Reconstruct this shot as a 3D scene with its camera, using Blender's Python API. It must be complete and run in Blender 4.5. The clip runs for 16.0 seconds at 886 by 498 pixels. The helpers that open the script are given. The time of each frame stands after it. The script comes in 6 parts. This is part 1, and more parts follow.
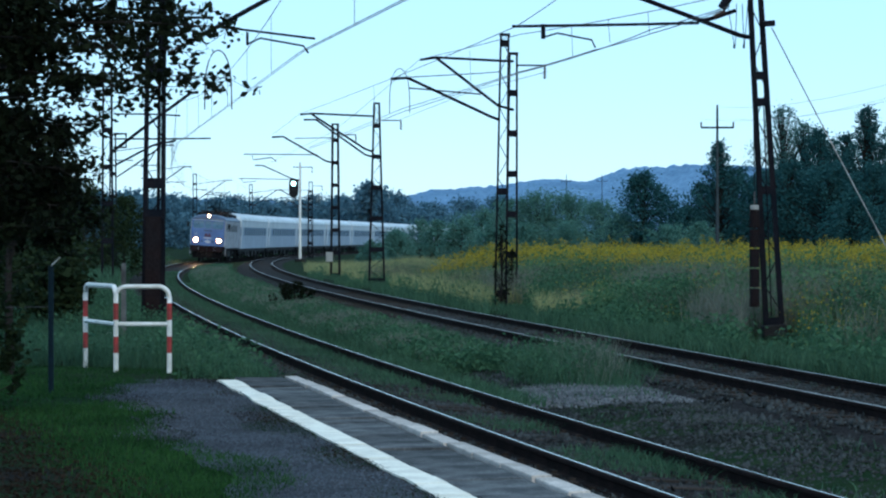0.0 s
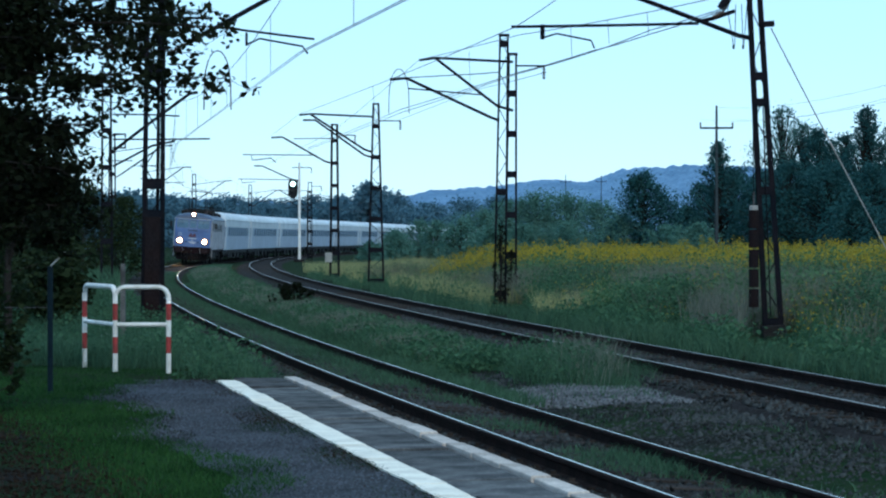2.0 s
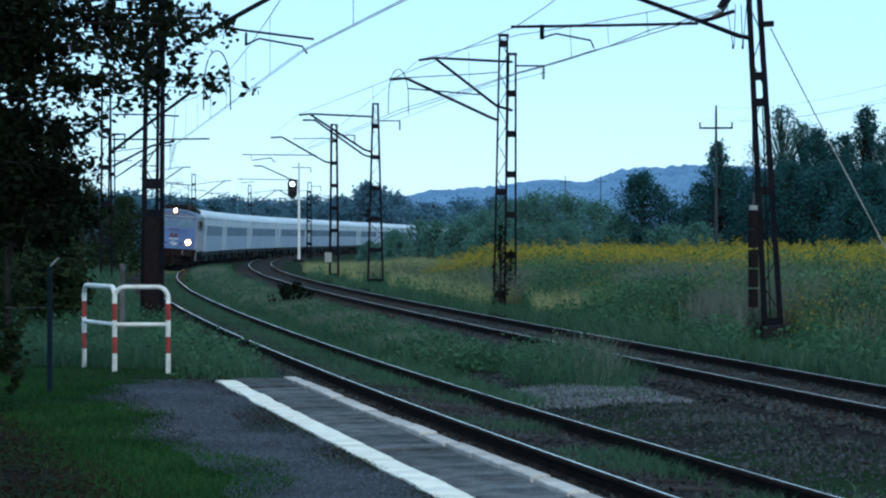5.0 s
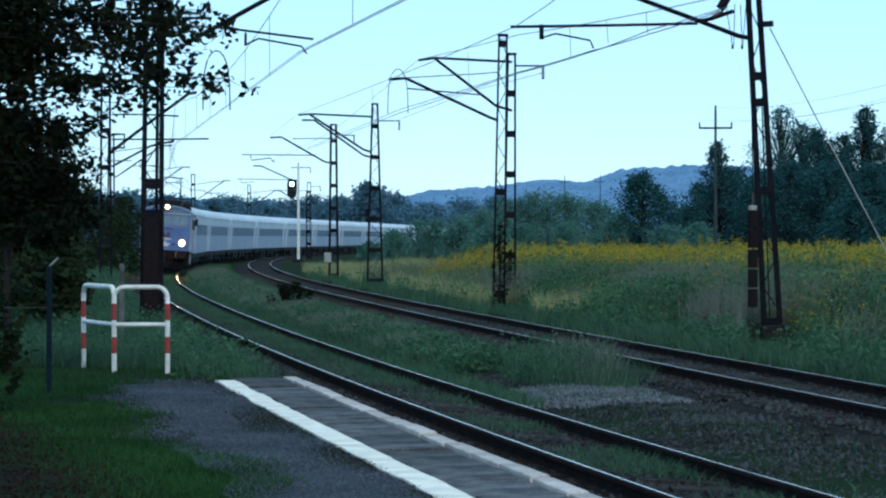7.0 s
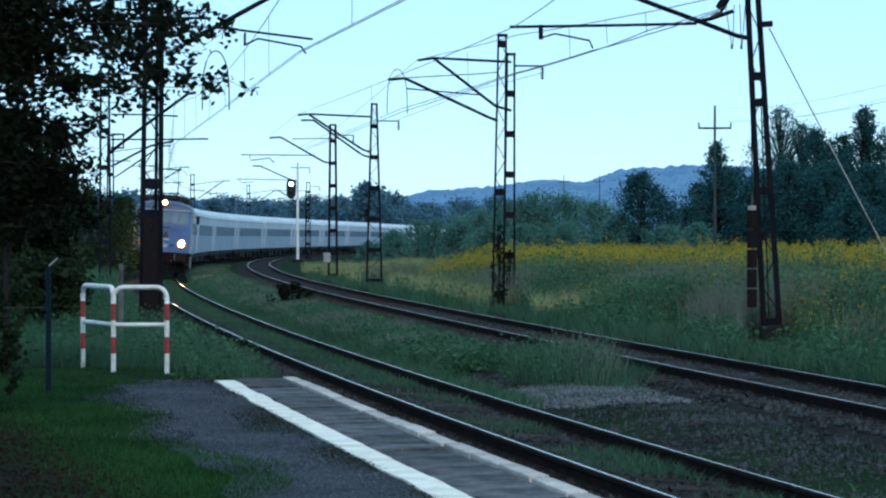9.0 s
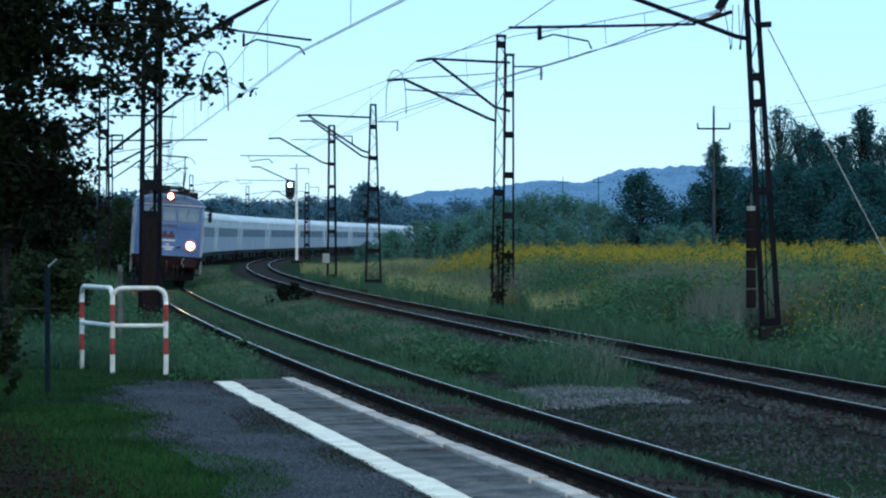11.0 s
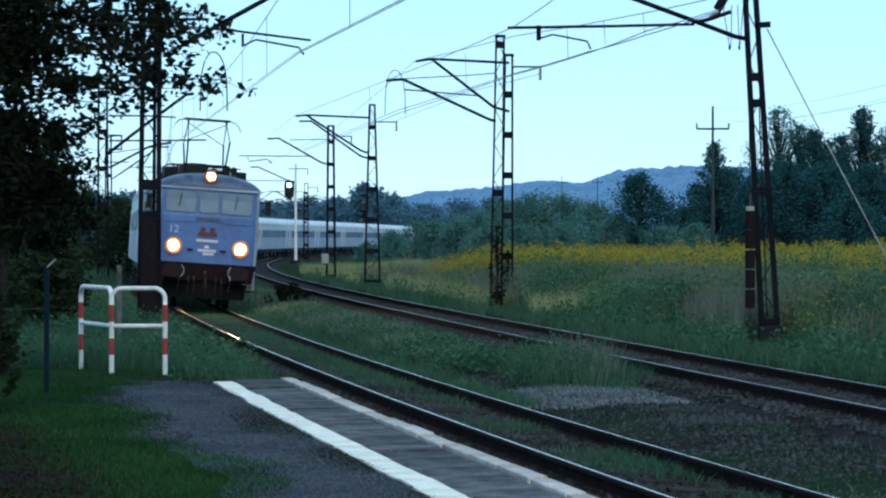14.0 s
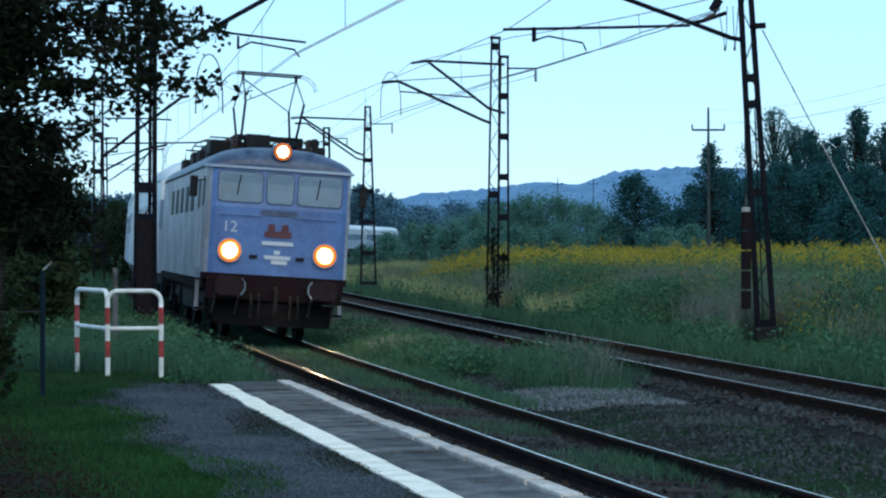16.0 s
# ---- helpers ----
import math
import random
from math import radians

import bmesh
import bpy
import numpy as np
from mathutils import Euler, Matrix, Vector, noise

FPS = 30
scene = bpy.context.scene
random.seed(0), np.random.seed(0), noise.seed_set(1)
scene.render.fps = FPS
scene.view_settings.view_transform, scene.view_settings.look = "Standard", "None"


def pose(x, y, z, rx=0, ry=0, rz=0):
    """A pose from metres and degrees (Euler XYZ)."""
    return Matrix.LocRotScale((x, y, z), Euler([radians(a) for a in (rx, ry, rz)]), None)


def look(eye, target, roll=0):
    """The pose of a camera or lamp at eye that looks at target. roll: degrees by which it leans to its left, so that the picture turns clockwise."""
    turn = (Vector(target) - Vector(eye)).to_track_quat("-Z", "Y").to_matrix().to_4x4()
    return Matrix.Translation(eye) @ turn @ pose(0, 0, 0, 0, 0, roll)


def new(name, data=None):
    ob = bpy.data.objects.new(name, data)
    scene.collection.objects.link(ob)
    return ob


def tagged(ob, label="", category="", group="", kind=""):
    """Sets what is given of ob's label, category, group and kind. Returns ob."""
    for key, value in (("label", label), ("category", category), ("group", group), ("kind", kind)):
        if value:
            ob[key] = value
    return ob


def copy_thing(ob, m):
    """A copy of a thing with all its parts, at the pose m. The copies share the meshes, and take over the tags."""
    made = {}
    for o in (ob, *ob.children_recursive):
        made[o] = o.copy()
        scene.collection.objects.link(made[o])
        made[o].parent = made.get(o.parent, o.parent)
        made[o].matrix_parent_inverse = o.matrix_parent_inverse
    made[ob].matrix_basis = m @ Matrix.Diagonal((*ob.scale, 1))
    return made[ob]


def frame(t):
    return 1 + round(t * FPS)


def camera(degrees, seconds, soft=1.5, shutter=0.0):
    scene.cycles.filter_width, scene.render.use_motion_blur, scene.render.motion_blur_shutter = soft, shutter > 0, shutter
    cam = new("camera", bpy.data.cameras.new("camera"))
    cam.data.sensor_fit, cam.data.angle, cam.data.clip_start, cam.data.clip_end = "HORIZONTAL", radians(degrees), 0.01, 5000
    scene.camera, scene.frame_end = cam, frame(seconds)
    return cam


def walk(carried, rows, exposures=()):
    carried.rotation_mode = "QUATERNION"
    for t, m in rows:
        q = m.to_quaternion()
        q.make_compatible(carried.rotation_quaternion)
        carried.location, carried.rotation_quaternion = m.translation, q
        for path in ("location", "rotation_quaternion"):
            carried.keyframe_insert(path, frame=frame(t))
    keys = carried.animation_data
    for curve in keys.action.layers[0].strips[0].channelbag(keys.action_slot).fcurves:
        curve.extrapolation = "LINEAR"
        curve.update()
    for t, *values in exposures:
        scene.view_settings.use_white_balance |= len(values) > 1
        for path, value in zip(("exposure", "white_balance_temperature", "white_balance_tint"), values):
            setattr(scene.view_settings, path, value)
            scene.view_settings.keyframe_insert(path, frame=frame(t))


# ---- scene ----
# camera: a long lens on a tripod at the platform, eye 2 m above the rails, drifting a little
F = 4341.0
STOPS, KELVIN, TINT = 0.75, 5680, -3
cam = camera(2 * math.degrees(math.atan(784 / F)), 16.0, soft=2.2)
DRIFT = [(0, 1.3, -0.8, 0), (0.5, 1.0, -0.3, 0), (1.5, 0, 0, 0), (2.5, 0, 0, 0), (4, -0.2, 0, 0), (6.5, -1.7, 0, 0), (8, -1.9, 0.1, 0),
         (9, -3, 0.2, 0), (11.5, -5, 1.6, -0.05), (13, -5.3, 1.6, -0.05), (14, -6.4, 1.8, -0.05), (14.5, -7.9, 2.8, -0.08),
         (15, -8.8, 3.2, -0.1), (15.5, -11.3, 3.9, -0.14), (16, -13.6, 5.0, -0.2)]
EYE = (0.0, 0.0, 1.983)


def aim(dx, dy, roll):
    tilt = math.degrees((-19.84 + dy) / F)
    return pose(*EYE, 90 + tilt, 0, math.degrees(dx / F)) @ pose(0, 0, 0, 0, 0, roll)


walk(cam, [(t, aim(dx, dy, r)) for t, dx, dy, r in DRIFT], exposures=((0, STOPS, KELVIN, TINT), (16, STOPS, KELVIN, TINT)))

# dusk sky, pale and even, and a very soft sun behind the clouds
world = bpy.data.worlds.new("dusk_sky")
scene.world = world
world.use_nodes = True
wn = world.node_tree.nodes
sky = wn.new("ShaderNodeTexSky")
sky.sky_type, sky.sun_disc = "NISHITA", False
sky.sun_elevation, sky.sun_rotation = radians(38), radians(165)
sky.air_density, sky.dust_density, sky.ozone_density = 1.0, 0.1, 3.0
cloud = wn.new("ShaderNodeMix")
cloud.data_type = "RGBA"
cloud.inputs["Factor"].default_value = 0.72
cloud.inputs["B"].default_value = (3.5, 5.2, 7.2, 1)  # thin even cloud over the whole sky
world.node_tree.links.new(sky.outputs[0], cloud.inputs["A"])
world.node_tree.links.new(cloud.outputs["Result"], wn["Background"].inputs[0])
wn["Background"].inputs[1].default_value = 0.1
sun = new("sun", bpy.data.lights.new("sun", "SUN"))
sun.data.energy, sun.data.angle, sun.data.color = 1.0, radians(50), (1.0, 0.80, 0.56)
sun.matrix_world = look((0, 0, 60), (-math.sin(radians(165)) * 60, -math.cos(radians(165)) * 60, 60 - 46.9))

# ---------------------------------------------------------------- materials


def mat(name, col, rough=0.8, metal=0.0, vary=0.25, scale=6.0, fine=60.0, bump=0.2, other=None, random_amount=0.0, emit=None, power=0.0, spec=0.5):
    """A procedural surface: two scales of noise in colour, fine relief, a second colour in patches, and a random share per object."""
    m = bpy.data.materials.new(name)
    m.use_nodes = True
    nt = m.node_tree
    n, l = nt.nodes, nt.links
    b = n["Principled BSDF"]
    b.inputs["Roughness"].default_value, b.inputs["Metallic"].default_value = rough, metal
    b.inputs["Specular IOR Level"].default_value = spec
    co = n.new("ShaderNodeTexCoord")
    big, small = n.new("ShaderNodeTexNoise"), n.new("ShaderNodeTexNoise")
    big.inputs["Scale"].default_value, small.inputs["Scale"].default_value = scale, fine
    big.inputs["Detail"].default_value, small.inputs["Detail"].default_value = 5, 3
    for k in (big, small):
        l.new(co.outputs["Object"], k.inputs["Vector"])
    mix = n.new("ShaderNodeMix")
    mix.data_type = "RGBA"
    oc = other if other else tuple(max(0.0, c * (1 - vary)) for c in col)
    mix.inputs["A"].default_value, mix.inputs["B"].default_value = (*col, 1), (*oc, 1)
    ramp = n.new("ShaderNodeMapRange")
    ramp.inputs["From Min"].default_value, ramp.inputs["From Max"].default_value = 0.38, 0.62
    l.new(big.outputs["Fac"], ramp.inputs["Value"])
    l.new(ramp.outputs[0], mix.inputs["Factor"])
    hsv = n.new("ShaderNodeHueSaturation")
    val = n.new("ShaderNodeMapRange")
    val.inputs["From Min"].default_value, val.inputs["From Max"].default_value = 0.3, 0.7
    val.inputs["To Min"].default_value, val.inputs["To Max"].default_value = 1 - vary, 1 + vary
    l.new(small.outputs["Fac"], val.inputs["Value"])
    last = val.outputs[0]
    if random_amount:
        info = n.new("ShaderNodeObjectInfo")
        r = n.new("ShaderNodeMapRange")
        r.inputs["To Min"].default_value, r.inputs["To Max"].default_value = 1 - random_amount, 1 + random_amount
        l.new(info.outputs["Random"], r.inputs["Value"])
        mul = n.new("ShaderNodeMath")
        mul.operation = "MULTIPLY"
        l.new(last, mul.inputs[0])
        l.new(r.outputs[0], mul.inputs[1])
        last = mul.outputs[0]
    l.new(last, hsv.inputs["Value"])
    l.new(mix.outputs["Result"], hsv.inputs["Color"])
    l.new(hsv.outputs[0], b.inputs["Base Color"])
    if bump:
        bp = n.new("ShaderNodeBump")
        bp.inputs["Strength"].default_value, bp.inputs["Distance"].default_value = bump, 0.02
        l.new(small.outputs["Fac"], bp.inputs["Height"])
        l.new(bp.outputs[0], b.inputs["Normal"])
    if emit:
        b.inputs["Emission Color"].default_value = (*emit, 1)
        b.inputs["Emission Strength"].default_value = power
    return m


def leaf_mat(name, col, other, through_light=0.3, rough=0.6, gloss=0.03):
    """Foliage or loose stones: the colour drifts from clump to clump and from piece to piece; some light passes through leaves."""
    m = bpy.data.materials.new(name)
    m.use_nodes = True
    n, l = m.node_tree.nodes, m.node_tree.links
    b = n["Principled BSDF"]
    b.inputs["Roughness"].default_value = rough
    b.inputs["Specular IOR Level"].default_value = gloss
    geo = n.new("ShaderNodeNewGeometry")
    co = n.new("ShaderNodeTexCoord")
    noi = n.new("ShaderNodeTexNoise")
    noi.inputs["Scale"].default_value = 0.7
    l.new(co.outputs["Object"], noi.inputs["Vector"])
    ad = n.new("ShaderNodeMath")
    ad.operation = "MULTIPLY_ADD"
    ad.inputs[1].default_value = 0.6
    l.new(geo.outputs["Random Per Island"], ad.inputs[0])
    l.new(noi.outputs["Fac"], ad.inputs[2])
    r = n.new("ShaderNodeMapRange")
    r.inputs["From Min"].default_value, r.inputs["From Max"].default_value = 0.35, 1.15
    l.new(ad.outputs[0], r.inputs["Value"])
    mix = n.new("ShaderNodeMix")
    mix.data_type = "RGBA"
    mix.inputs["A"].default_value, mix.inputs["B"].default_value = (*col, 1), (*other, 1)
    l.new(r.outputs[0], mix.inputs["Factor"])
    l.new(mix.outputs["Result"], b.inputs["Base Color"])
    tr = n.new("ShaderNodeBsdfTranslucent")
    l.new(mix.outputs["Result"], tr.inputs["Color"])
    ms = n.new("ShaderNodeMixShader")
    ms.inputs[0].default_value = through_light
    l.new(b.outputs[0], ms.inputs[1])
    l.new(tr.outputs[0], ms.inputs[2])
    l.new(ms.outputs[0], n["Material Output"].inputs[0])
    return m


def ground_mat():
    """Soil and short grass in patches, with grit; gravel shows where the grass is thin."""
    m = bpy.data.materials.new("soil_and_grass")
    m.use_nodes = True
    n, l = m.node_tree.nodes, m.node_tree.links
    b = n["Principled BSDF"]
    b.inputs["Roughness"].default_value = 0.95
    b.inputs["Specular IOR Level"].default_value = 0.02
    co = n.new("ShaderNodeTexCoord")

    def noise_tex(scale, detail):
        k = n.new("ShaderNodeTexNoise")
        k.inputs["Scale"].default_value, k.inputs["Detail"].default_value = scale, detail
        l.new(co.outputs["Object"], k.inputs["Vector"])
        return k

    def blend(fac, a, bb):
        k = n.new("ShaderNodeMix")
        k.data_type = "RGBA"
        for sock, v in (("A", a), ("B", bb)):
            if isinstance(v, tuple):
                k.inputs[sock].default_value = (*v, 1)
            else:
                l.new(v, k.inputs[sock])
        l.new(fac, k.inputs["Factor"])
        return k.outputs["Result"]

    def ramp(src, lo, hi):
        k = n.new("ShaderNodeMapRange")
        k.inputs["From Min"].default_value, k.inputs["From Max"].default_value = lo, hi
        l.new(src, k.inputs["Value"])
        return k.outputs[0]

    patch, grain, tint = noise_tex(0.45, 6), noise_tex(22, 4), noise_tex(3.0, 5)
    grass = blend(ramp(tint.outputs["Fac"], 0.35, 0.65), (0.008, 0.022, 0.008), (0.017, 0.031, 0.012))
    soil = blend(ramp(grain.outputs["Fac"], 0.3, 0.7), (0.006, 0.0058, 0.0056), (0.021, 0.020, 0.020))
    col = blend(ramp(patch.outputs["Fac"], 0.52, 0.66), grass, soil)
    l.new(col, b.inputs["Base Color"])
    bp = n.new("ShaderNodeBump")
    bp.inputs["Strength"].default_value, bp.inputs["Distance"].default_value = 0.6, 0.04
    l.new(grain.outputs["Fac"], bp.inputs["Height"])
    l.new(bp.outputs[0], b.inputs["Normal"])
    return m


M_GROUND = ground_mat()
M_BALLAST = mat("stone_ballast", (0.0200, 0.0180, 0.0180), 0.95, vary=0.5, scale=3, fine=30, bump=0.6, other=(0.0140, 0.0128, 0.0130), random_amount=0.3, spec=0.03)
M_STONE = leaf_mat("ballast_stone", (0.0045, 0.0052, 0.0056), (0.062, 0.069, 0.072), 0.0, 0.95)
M_RAIL_DULL = mat("dull_rusty_railhead", (0.55, 0.47, 0.42), 0.33, 1.0, vary=0.3, scale=2, fine=40, bump=0.1)
M_RAIL_TOP = mat("worn_steel_railhead", (0.68, 0.58, 0.51), 0.25, 1.0, vary=0.15, scale=2, fine=40, bump=0.03)
M_RAIL = mat("rusty_rail_steel", (0.020, 0.013, 0.012), 0.85, 0.0, vary=0.35, scale=5, fine=50, bump=0.3, other=(0.012, 0.009, 0.0085), spec=0.03)
M_SLEEPER = mat("weathered_sleeper", (0.0380, 0.0320, 0.0290), 0.9, vary=0.35, scale=4, fine=40, bump=0.4, random_amount=0.3, spec=0.03)
M_ASPHALT = mat("worn_asphalt", (0.0300, 0.0300, 0.0310), 0.9, vary=0.3, scale=1.6, fine=70, bump=0.5, other=(0.0180, 0.0180, 0.0190), spec=0.12)
M_GRAVEL = mat("fine_gravel", (0.058, 0.067, 0.080), 0.95, vary=0.45, scale=1.2, fine=45, bump=0.7, other=(0.036, 0.041, 0.048), spec=0.03)
M_KERB = mat("concrete_kerb", (0.50, 0.44, 0.40), 0.9, vary=0.25, scale=3, fine=45, bump=0.4, other=(0.34, 0.30, 0.27), random_amount=0.15)
M_LINE = mat("worn_white_line_paint", (0.86, 0.80, 0.68), 0.7, vary=0.12, scale=4, fine=35, bump=0.25, other=(0.68, 0.62, 0.52))
M_MAST = mat("dark_weathered_steel", (0.007, 0.009, 0.014), 0.8, 0.1, vary=0.35, scale=3, fine=30, bump=0.25, other=(0.013, 0.012, 0.016), spec=0.03)
M_MAST_RUST = mat("rust_brown_steel", (0.016, 0.011, 0.012), 0.9, 0.1, vary=0.35, scale=3, fine=30, bump=0.3, other=(0.014, 0.012, 0.014), spec=0.03)
M_WIRE = mat("dull_copper_wire", (0.09, 0.08, 0.085), 0.6, 0.6, vary=0.1, bump=0)
M_INSUL = mat("brown_glazed_insulator", (0.05, 0.03, 0.025), 0.3, vary=0.2, bump=0, spec=0.12)
M_EMBLEM = mat("dull_dark_red_enamel", (0.065, 0.012, 0.024), 0.5, vary=0.15, bump=0)
M_LITTER = leaf_mat("brown_leaf_litter", (0.012, 0.009, 0.007), (0.038, 0.026, 0.019))
M_WHITE = mat("weathered_white_paint", (0.74, 0.74, 0.73), 0.55, vary=0.1, scale=6, fine=40, bump=0.1, other=(0.58, 0.57, 0.54))
M_RED = mat("weathered_red_paint", (0.33, 0.027, 0.024), 0.55, vary=0.2, scale=6, fine=40, bump=0.1, other=(0.21, 0.022, 0.02))
M_GREENPOST = mat("dark_green_painted_steel", (0.008, 0.018, 0.026), 0.8, 0.0, spec=0.1, vary=0.2, scale=5, fine=40, bump=0.1)
M_CONCRETE = mat("grey_concrete", (0.33, 0.33, 0.32), 0.9, vary=0.25, scale=3, fine=40, bump=0.3, other=(0.22, 0.22, 0.215))
M_WOOD = mat("grey_weathered_pole_wood", (0.045, 0.058, 0.066), 0.9, vary=0.3, scale=2, fine=40, bump=0.4, spec=0.1)
M_BARK = mat("dark_bark", (0.028, 0.025, 0.023), 0.95, vary=0.4, scale=4, fine=30, bump=0.7, other=(0.018, 0.016, 0.015), spec=0.03)
# leaf colour taken almost to black: backlit silhouette shade is painted in
M_LEAF_NEAR = leaf_mat("silhouette_dark_leaves", (0.004, 0.006, 0.004), (0.013, 0.018, 0.009), 0.15)
# greens beyond the field are shifted to blue-teal to paint in the haze
M_LEAF_FAR = leaf_mat("haze_tinted_tree_foliage", (0.019, 0.062, 0.068), (0.040, 0.104, 0.106))
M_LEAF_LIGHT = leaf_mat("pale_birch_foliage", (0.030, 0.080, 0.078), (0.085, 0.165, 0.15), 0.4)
M_LEAF_BUSH = leaf_mat("haze_tinted_bush_foliage", (0.060, 0.143, 0.120), (0.112, 0.212, 0.172))
# darker foliage copy for the shrubs, with their deep shade in the colour
M_LEAF_DARK = leaf_mat("shade_darkened_foliage", (0.012, 0.022, 0.012), (0.03, 0.045, 0.02))
M_GRASS = leaf_mat("grey_green_weeds", (0.024, 0.058, 0.035), (0.082, 0.153, 0.092))
M_MOSS = leaf_mat("dark_mossy_weeds", (0.008, 0.018, 0.009), (0.030, 0.058, 0.026))
M_LAWN = leaf_mat("fresh_green_grass", (0.007, 0.025, 0.008), (0.040, 0.098, 0.028))
M_GRASS_DRY = leaf_mat("dry_mixed_grass", (0.050, 0.070, 0.048), (0.155, 0.150, 0.118))
# far leaves carry the blue veil of distance in their own colour
M_FAR = leaf_mat("haze_tinted_far_foliage", (0.078, 0.152, 0.205), (0.098, 0.182, 0.240))
M_GRASS_GOLD = leaf_mat("yellowing_grass", (0.12, 0.17, 0.09), (0.37, 0.36, 0.17))
M_FEATHER = leaf_mat("feathery_dry_grass", (0.088, 0.108, 0.088), (0.205, 0.208, 0.175))
M_PALESTONE = leaf_mat("pale_loose_gravel", (0.030, 0.034, 0.040), (0.170, 0.180, 0.198), 0.0, 0.95)
M_SLAB = mat("worn_concrete_slab", (0.118, 0.119, 0.122), 0.9, vary=0.4, scale=2.8, fine=50, bump=0.4, other=(0.044, 0.045, 0.048), random_amount=0.4, spec=0.15)
M_PATHSTONE = leaf_mat("pale_path_gravel", (0.026, 0.031, 0.040), (0.098, 0.110, 0.136), 0.0, 0.95)
M_SEED = leaf_mat("pale_dry_seed_heads", (0.10, 0.10, 0.07), (0.17, 0.165, 0.12))
M_FORB = leaf_mat("weedy_green_leaves", (0.030, 0.074, 0.042), (0.074, 0.146, 0.080))
M_GOLD = leaf_mat("goldenrod_flower_heads", (0.16, 0.175, 0.036), (0.46, 0.335, 0.034))
M_GOLDSTEM = leaf_mat("goldenrod_leaves", (0.044, 0.100, 0.050), (0.104, 0.186, 0.090))
M_FLOWER = leaf_mat("white_flower_heads", (0.5, 0.52, 0.5), (0.65, 0.66, 0.62))
# aerial haze over the hills is mixed straight into this base colour
M_HILL = mat("haze_tinted_wooded_hill", (0.165, 0.27, 0.41), 1.0, vary=0.22, scale=0.03, fine=0.25, bump=0, other=(0.13, 0.22, 0.34), spec=0.0)
# locomotive and coaches
M_LOCO_BLUE = mat("dusty_blue_paint", (0.078, 0.145, 0.345), 0.42, vary=0.14, scale=1.4, fine=14, bump=0.05, other=(0.060, 0.105, 0.26))
M_LOCO_GREY = mat("dirty_pale_grey_paint", (0.36, 0.36, 0.40), 0.5, vary=0.2, scale=1.2, fine=9, bump=0.05, other=(0.23, 0.22, 0.24))
M_LOCO_LOW = mat("near_black_red_paint", (0.012, 0.0045, 0.007), 0.8, vary=0.25, scale=2, fine=25, bump=0.1, other=(0.009, 0.007, 0.008), spec=0.08)
M_LOCO_ROOF = mat("sooty_grey_roof_paint", (0.055, 0.080, 0.145), 0.45, vary=0.35, scale=1.1, fine=9, bump=0.1, other=(0.030, 0.044, 0.088))
M_BLACK = mat("black_grimy_steel", (0.02, 0.02, 0.022), 0.7, 0.3, vary=0.3, scale=4, fine=40, bump=0.2, spec=0.12)
M_GLASS = mat("dark_cab_glass", (0.015, 0.02, 0.025), 0.5, vary=0.1, bump=0, spec=0.06)
# pale blue base colour stands for the sky reflected in the cab panes
M_PANE = mat("painted_reflection_glass", (0.085, 0.155, 0.235), 0.12, vary=0.3, scale=1.2, bump=0, spec=0.35)
M_RUBBER = mat("dark_window_seal", (0.035, 0.06, 0.14), 0.7, vary=0.1, bump=0)
M_SEAL = mat("pale_worn_window_seal", (0.17, 0.22, 0.28), 0.7, vary=0.2, scale=5, bump=0)
M_SHADE = mat("pale_blue_sun_blind", (0.105, 0.165, 0.235), 0.35, vary=0.25, scale=2.0, bump=0, spec=0.3)
M_BUFFER = mat("dark_red_grimy_buffer_steel", (0.022, 0.012, 0.014), 0.6, 0.3, vary=0.3, scale=5, fine=40, bump=0.2, spec=0.15)
M_PLOUGH = mat("matt_black_steel", (0.007, 0.006, 0.007), 0.85, 0.1, vary=0.3, scale=4, fine=40, bump=0.2, spec=0.08)
M_LAMP = mat("lit_headlamp_glass", (0.9, 0.8, 0.6), 0.3, vary=0.02, bump=0, emit=(1.0, 0.58, 0.22), power=520.0)
# reflector rings emit by themselves, painting the orange glare round the lit glass
M_LAMP_RING = mat("halo_lamp_reflector", (0.02, 0.008, 0.003), 0.9, vary=0.02, bump=0, emit=(1.0, 0.20, 0.025), power=0.55, spec=0.0)
M_LAMP_INNER = mat("halo_inner_reflector", (0.02, 0.008, 0.003), 0.9, vary=0.02, bump=0, emit=(1.0, 0.42, 0.09), power=1.25, spec=0.0)
M_LAMP_TOP = mat("lit_top_lamp_glass", (0.9, 0.8, 0.6), 0.3, vary=0.02, bump=0, emit=(1.0, 0.76, 0.50), power=20.0)
M_CHROME = mat("dull_chrome", (0.5, 0.5, 0.5), 0.3, 1.0, vary=0.1, bump=0)
M_LETTER = mat("pale_lettering_paint", (0.40, 0.45, 0.54), 0.6, vary=0.05, bump=0)
M_COACH_W = mat("pale_silver_coach_paint", (0.62, 0.66, 0.70), 0.4, vary=0.1, scale=0.6, fine=12, bump=0.03, other=(0.5, 0.54, 0.58))
M_COACH_B = mat("blue_grey_coach_band_paint", (0.17, 0.225, 0.31), 0.4, vary=0.12, scale=0.6, fine=12, bump=0.03, other=(0.16, 0.22, 0.32))
M_COACH_L = mat("pale_blue_coach_paint", (0.36, 0.42, 0.52), 0.4, vary=0.12, scale=0.6, fine=12, bump=0.03, other=(0.28, 0.33, 0.42))
M_COACH_ROOF = mat("pale_coach_roof_paint", (0.55, 0.6, 0.64), 0.5, vary=0.12, scale=0.6, fine=12, bump=0.05, other=(0.42, 0.46, 0.5))
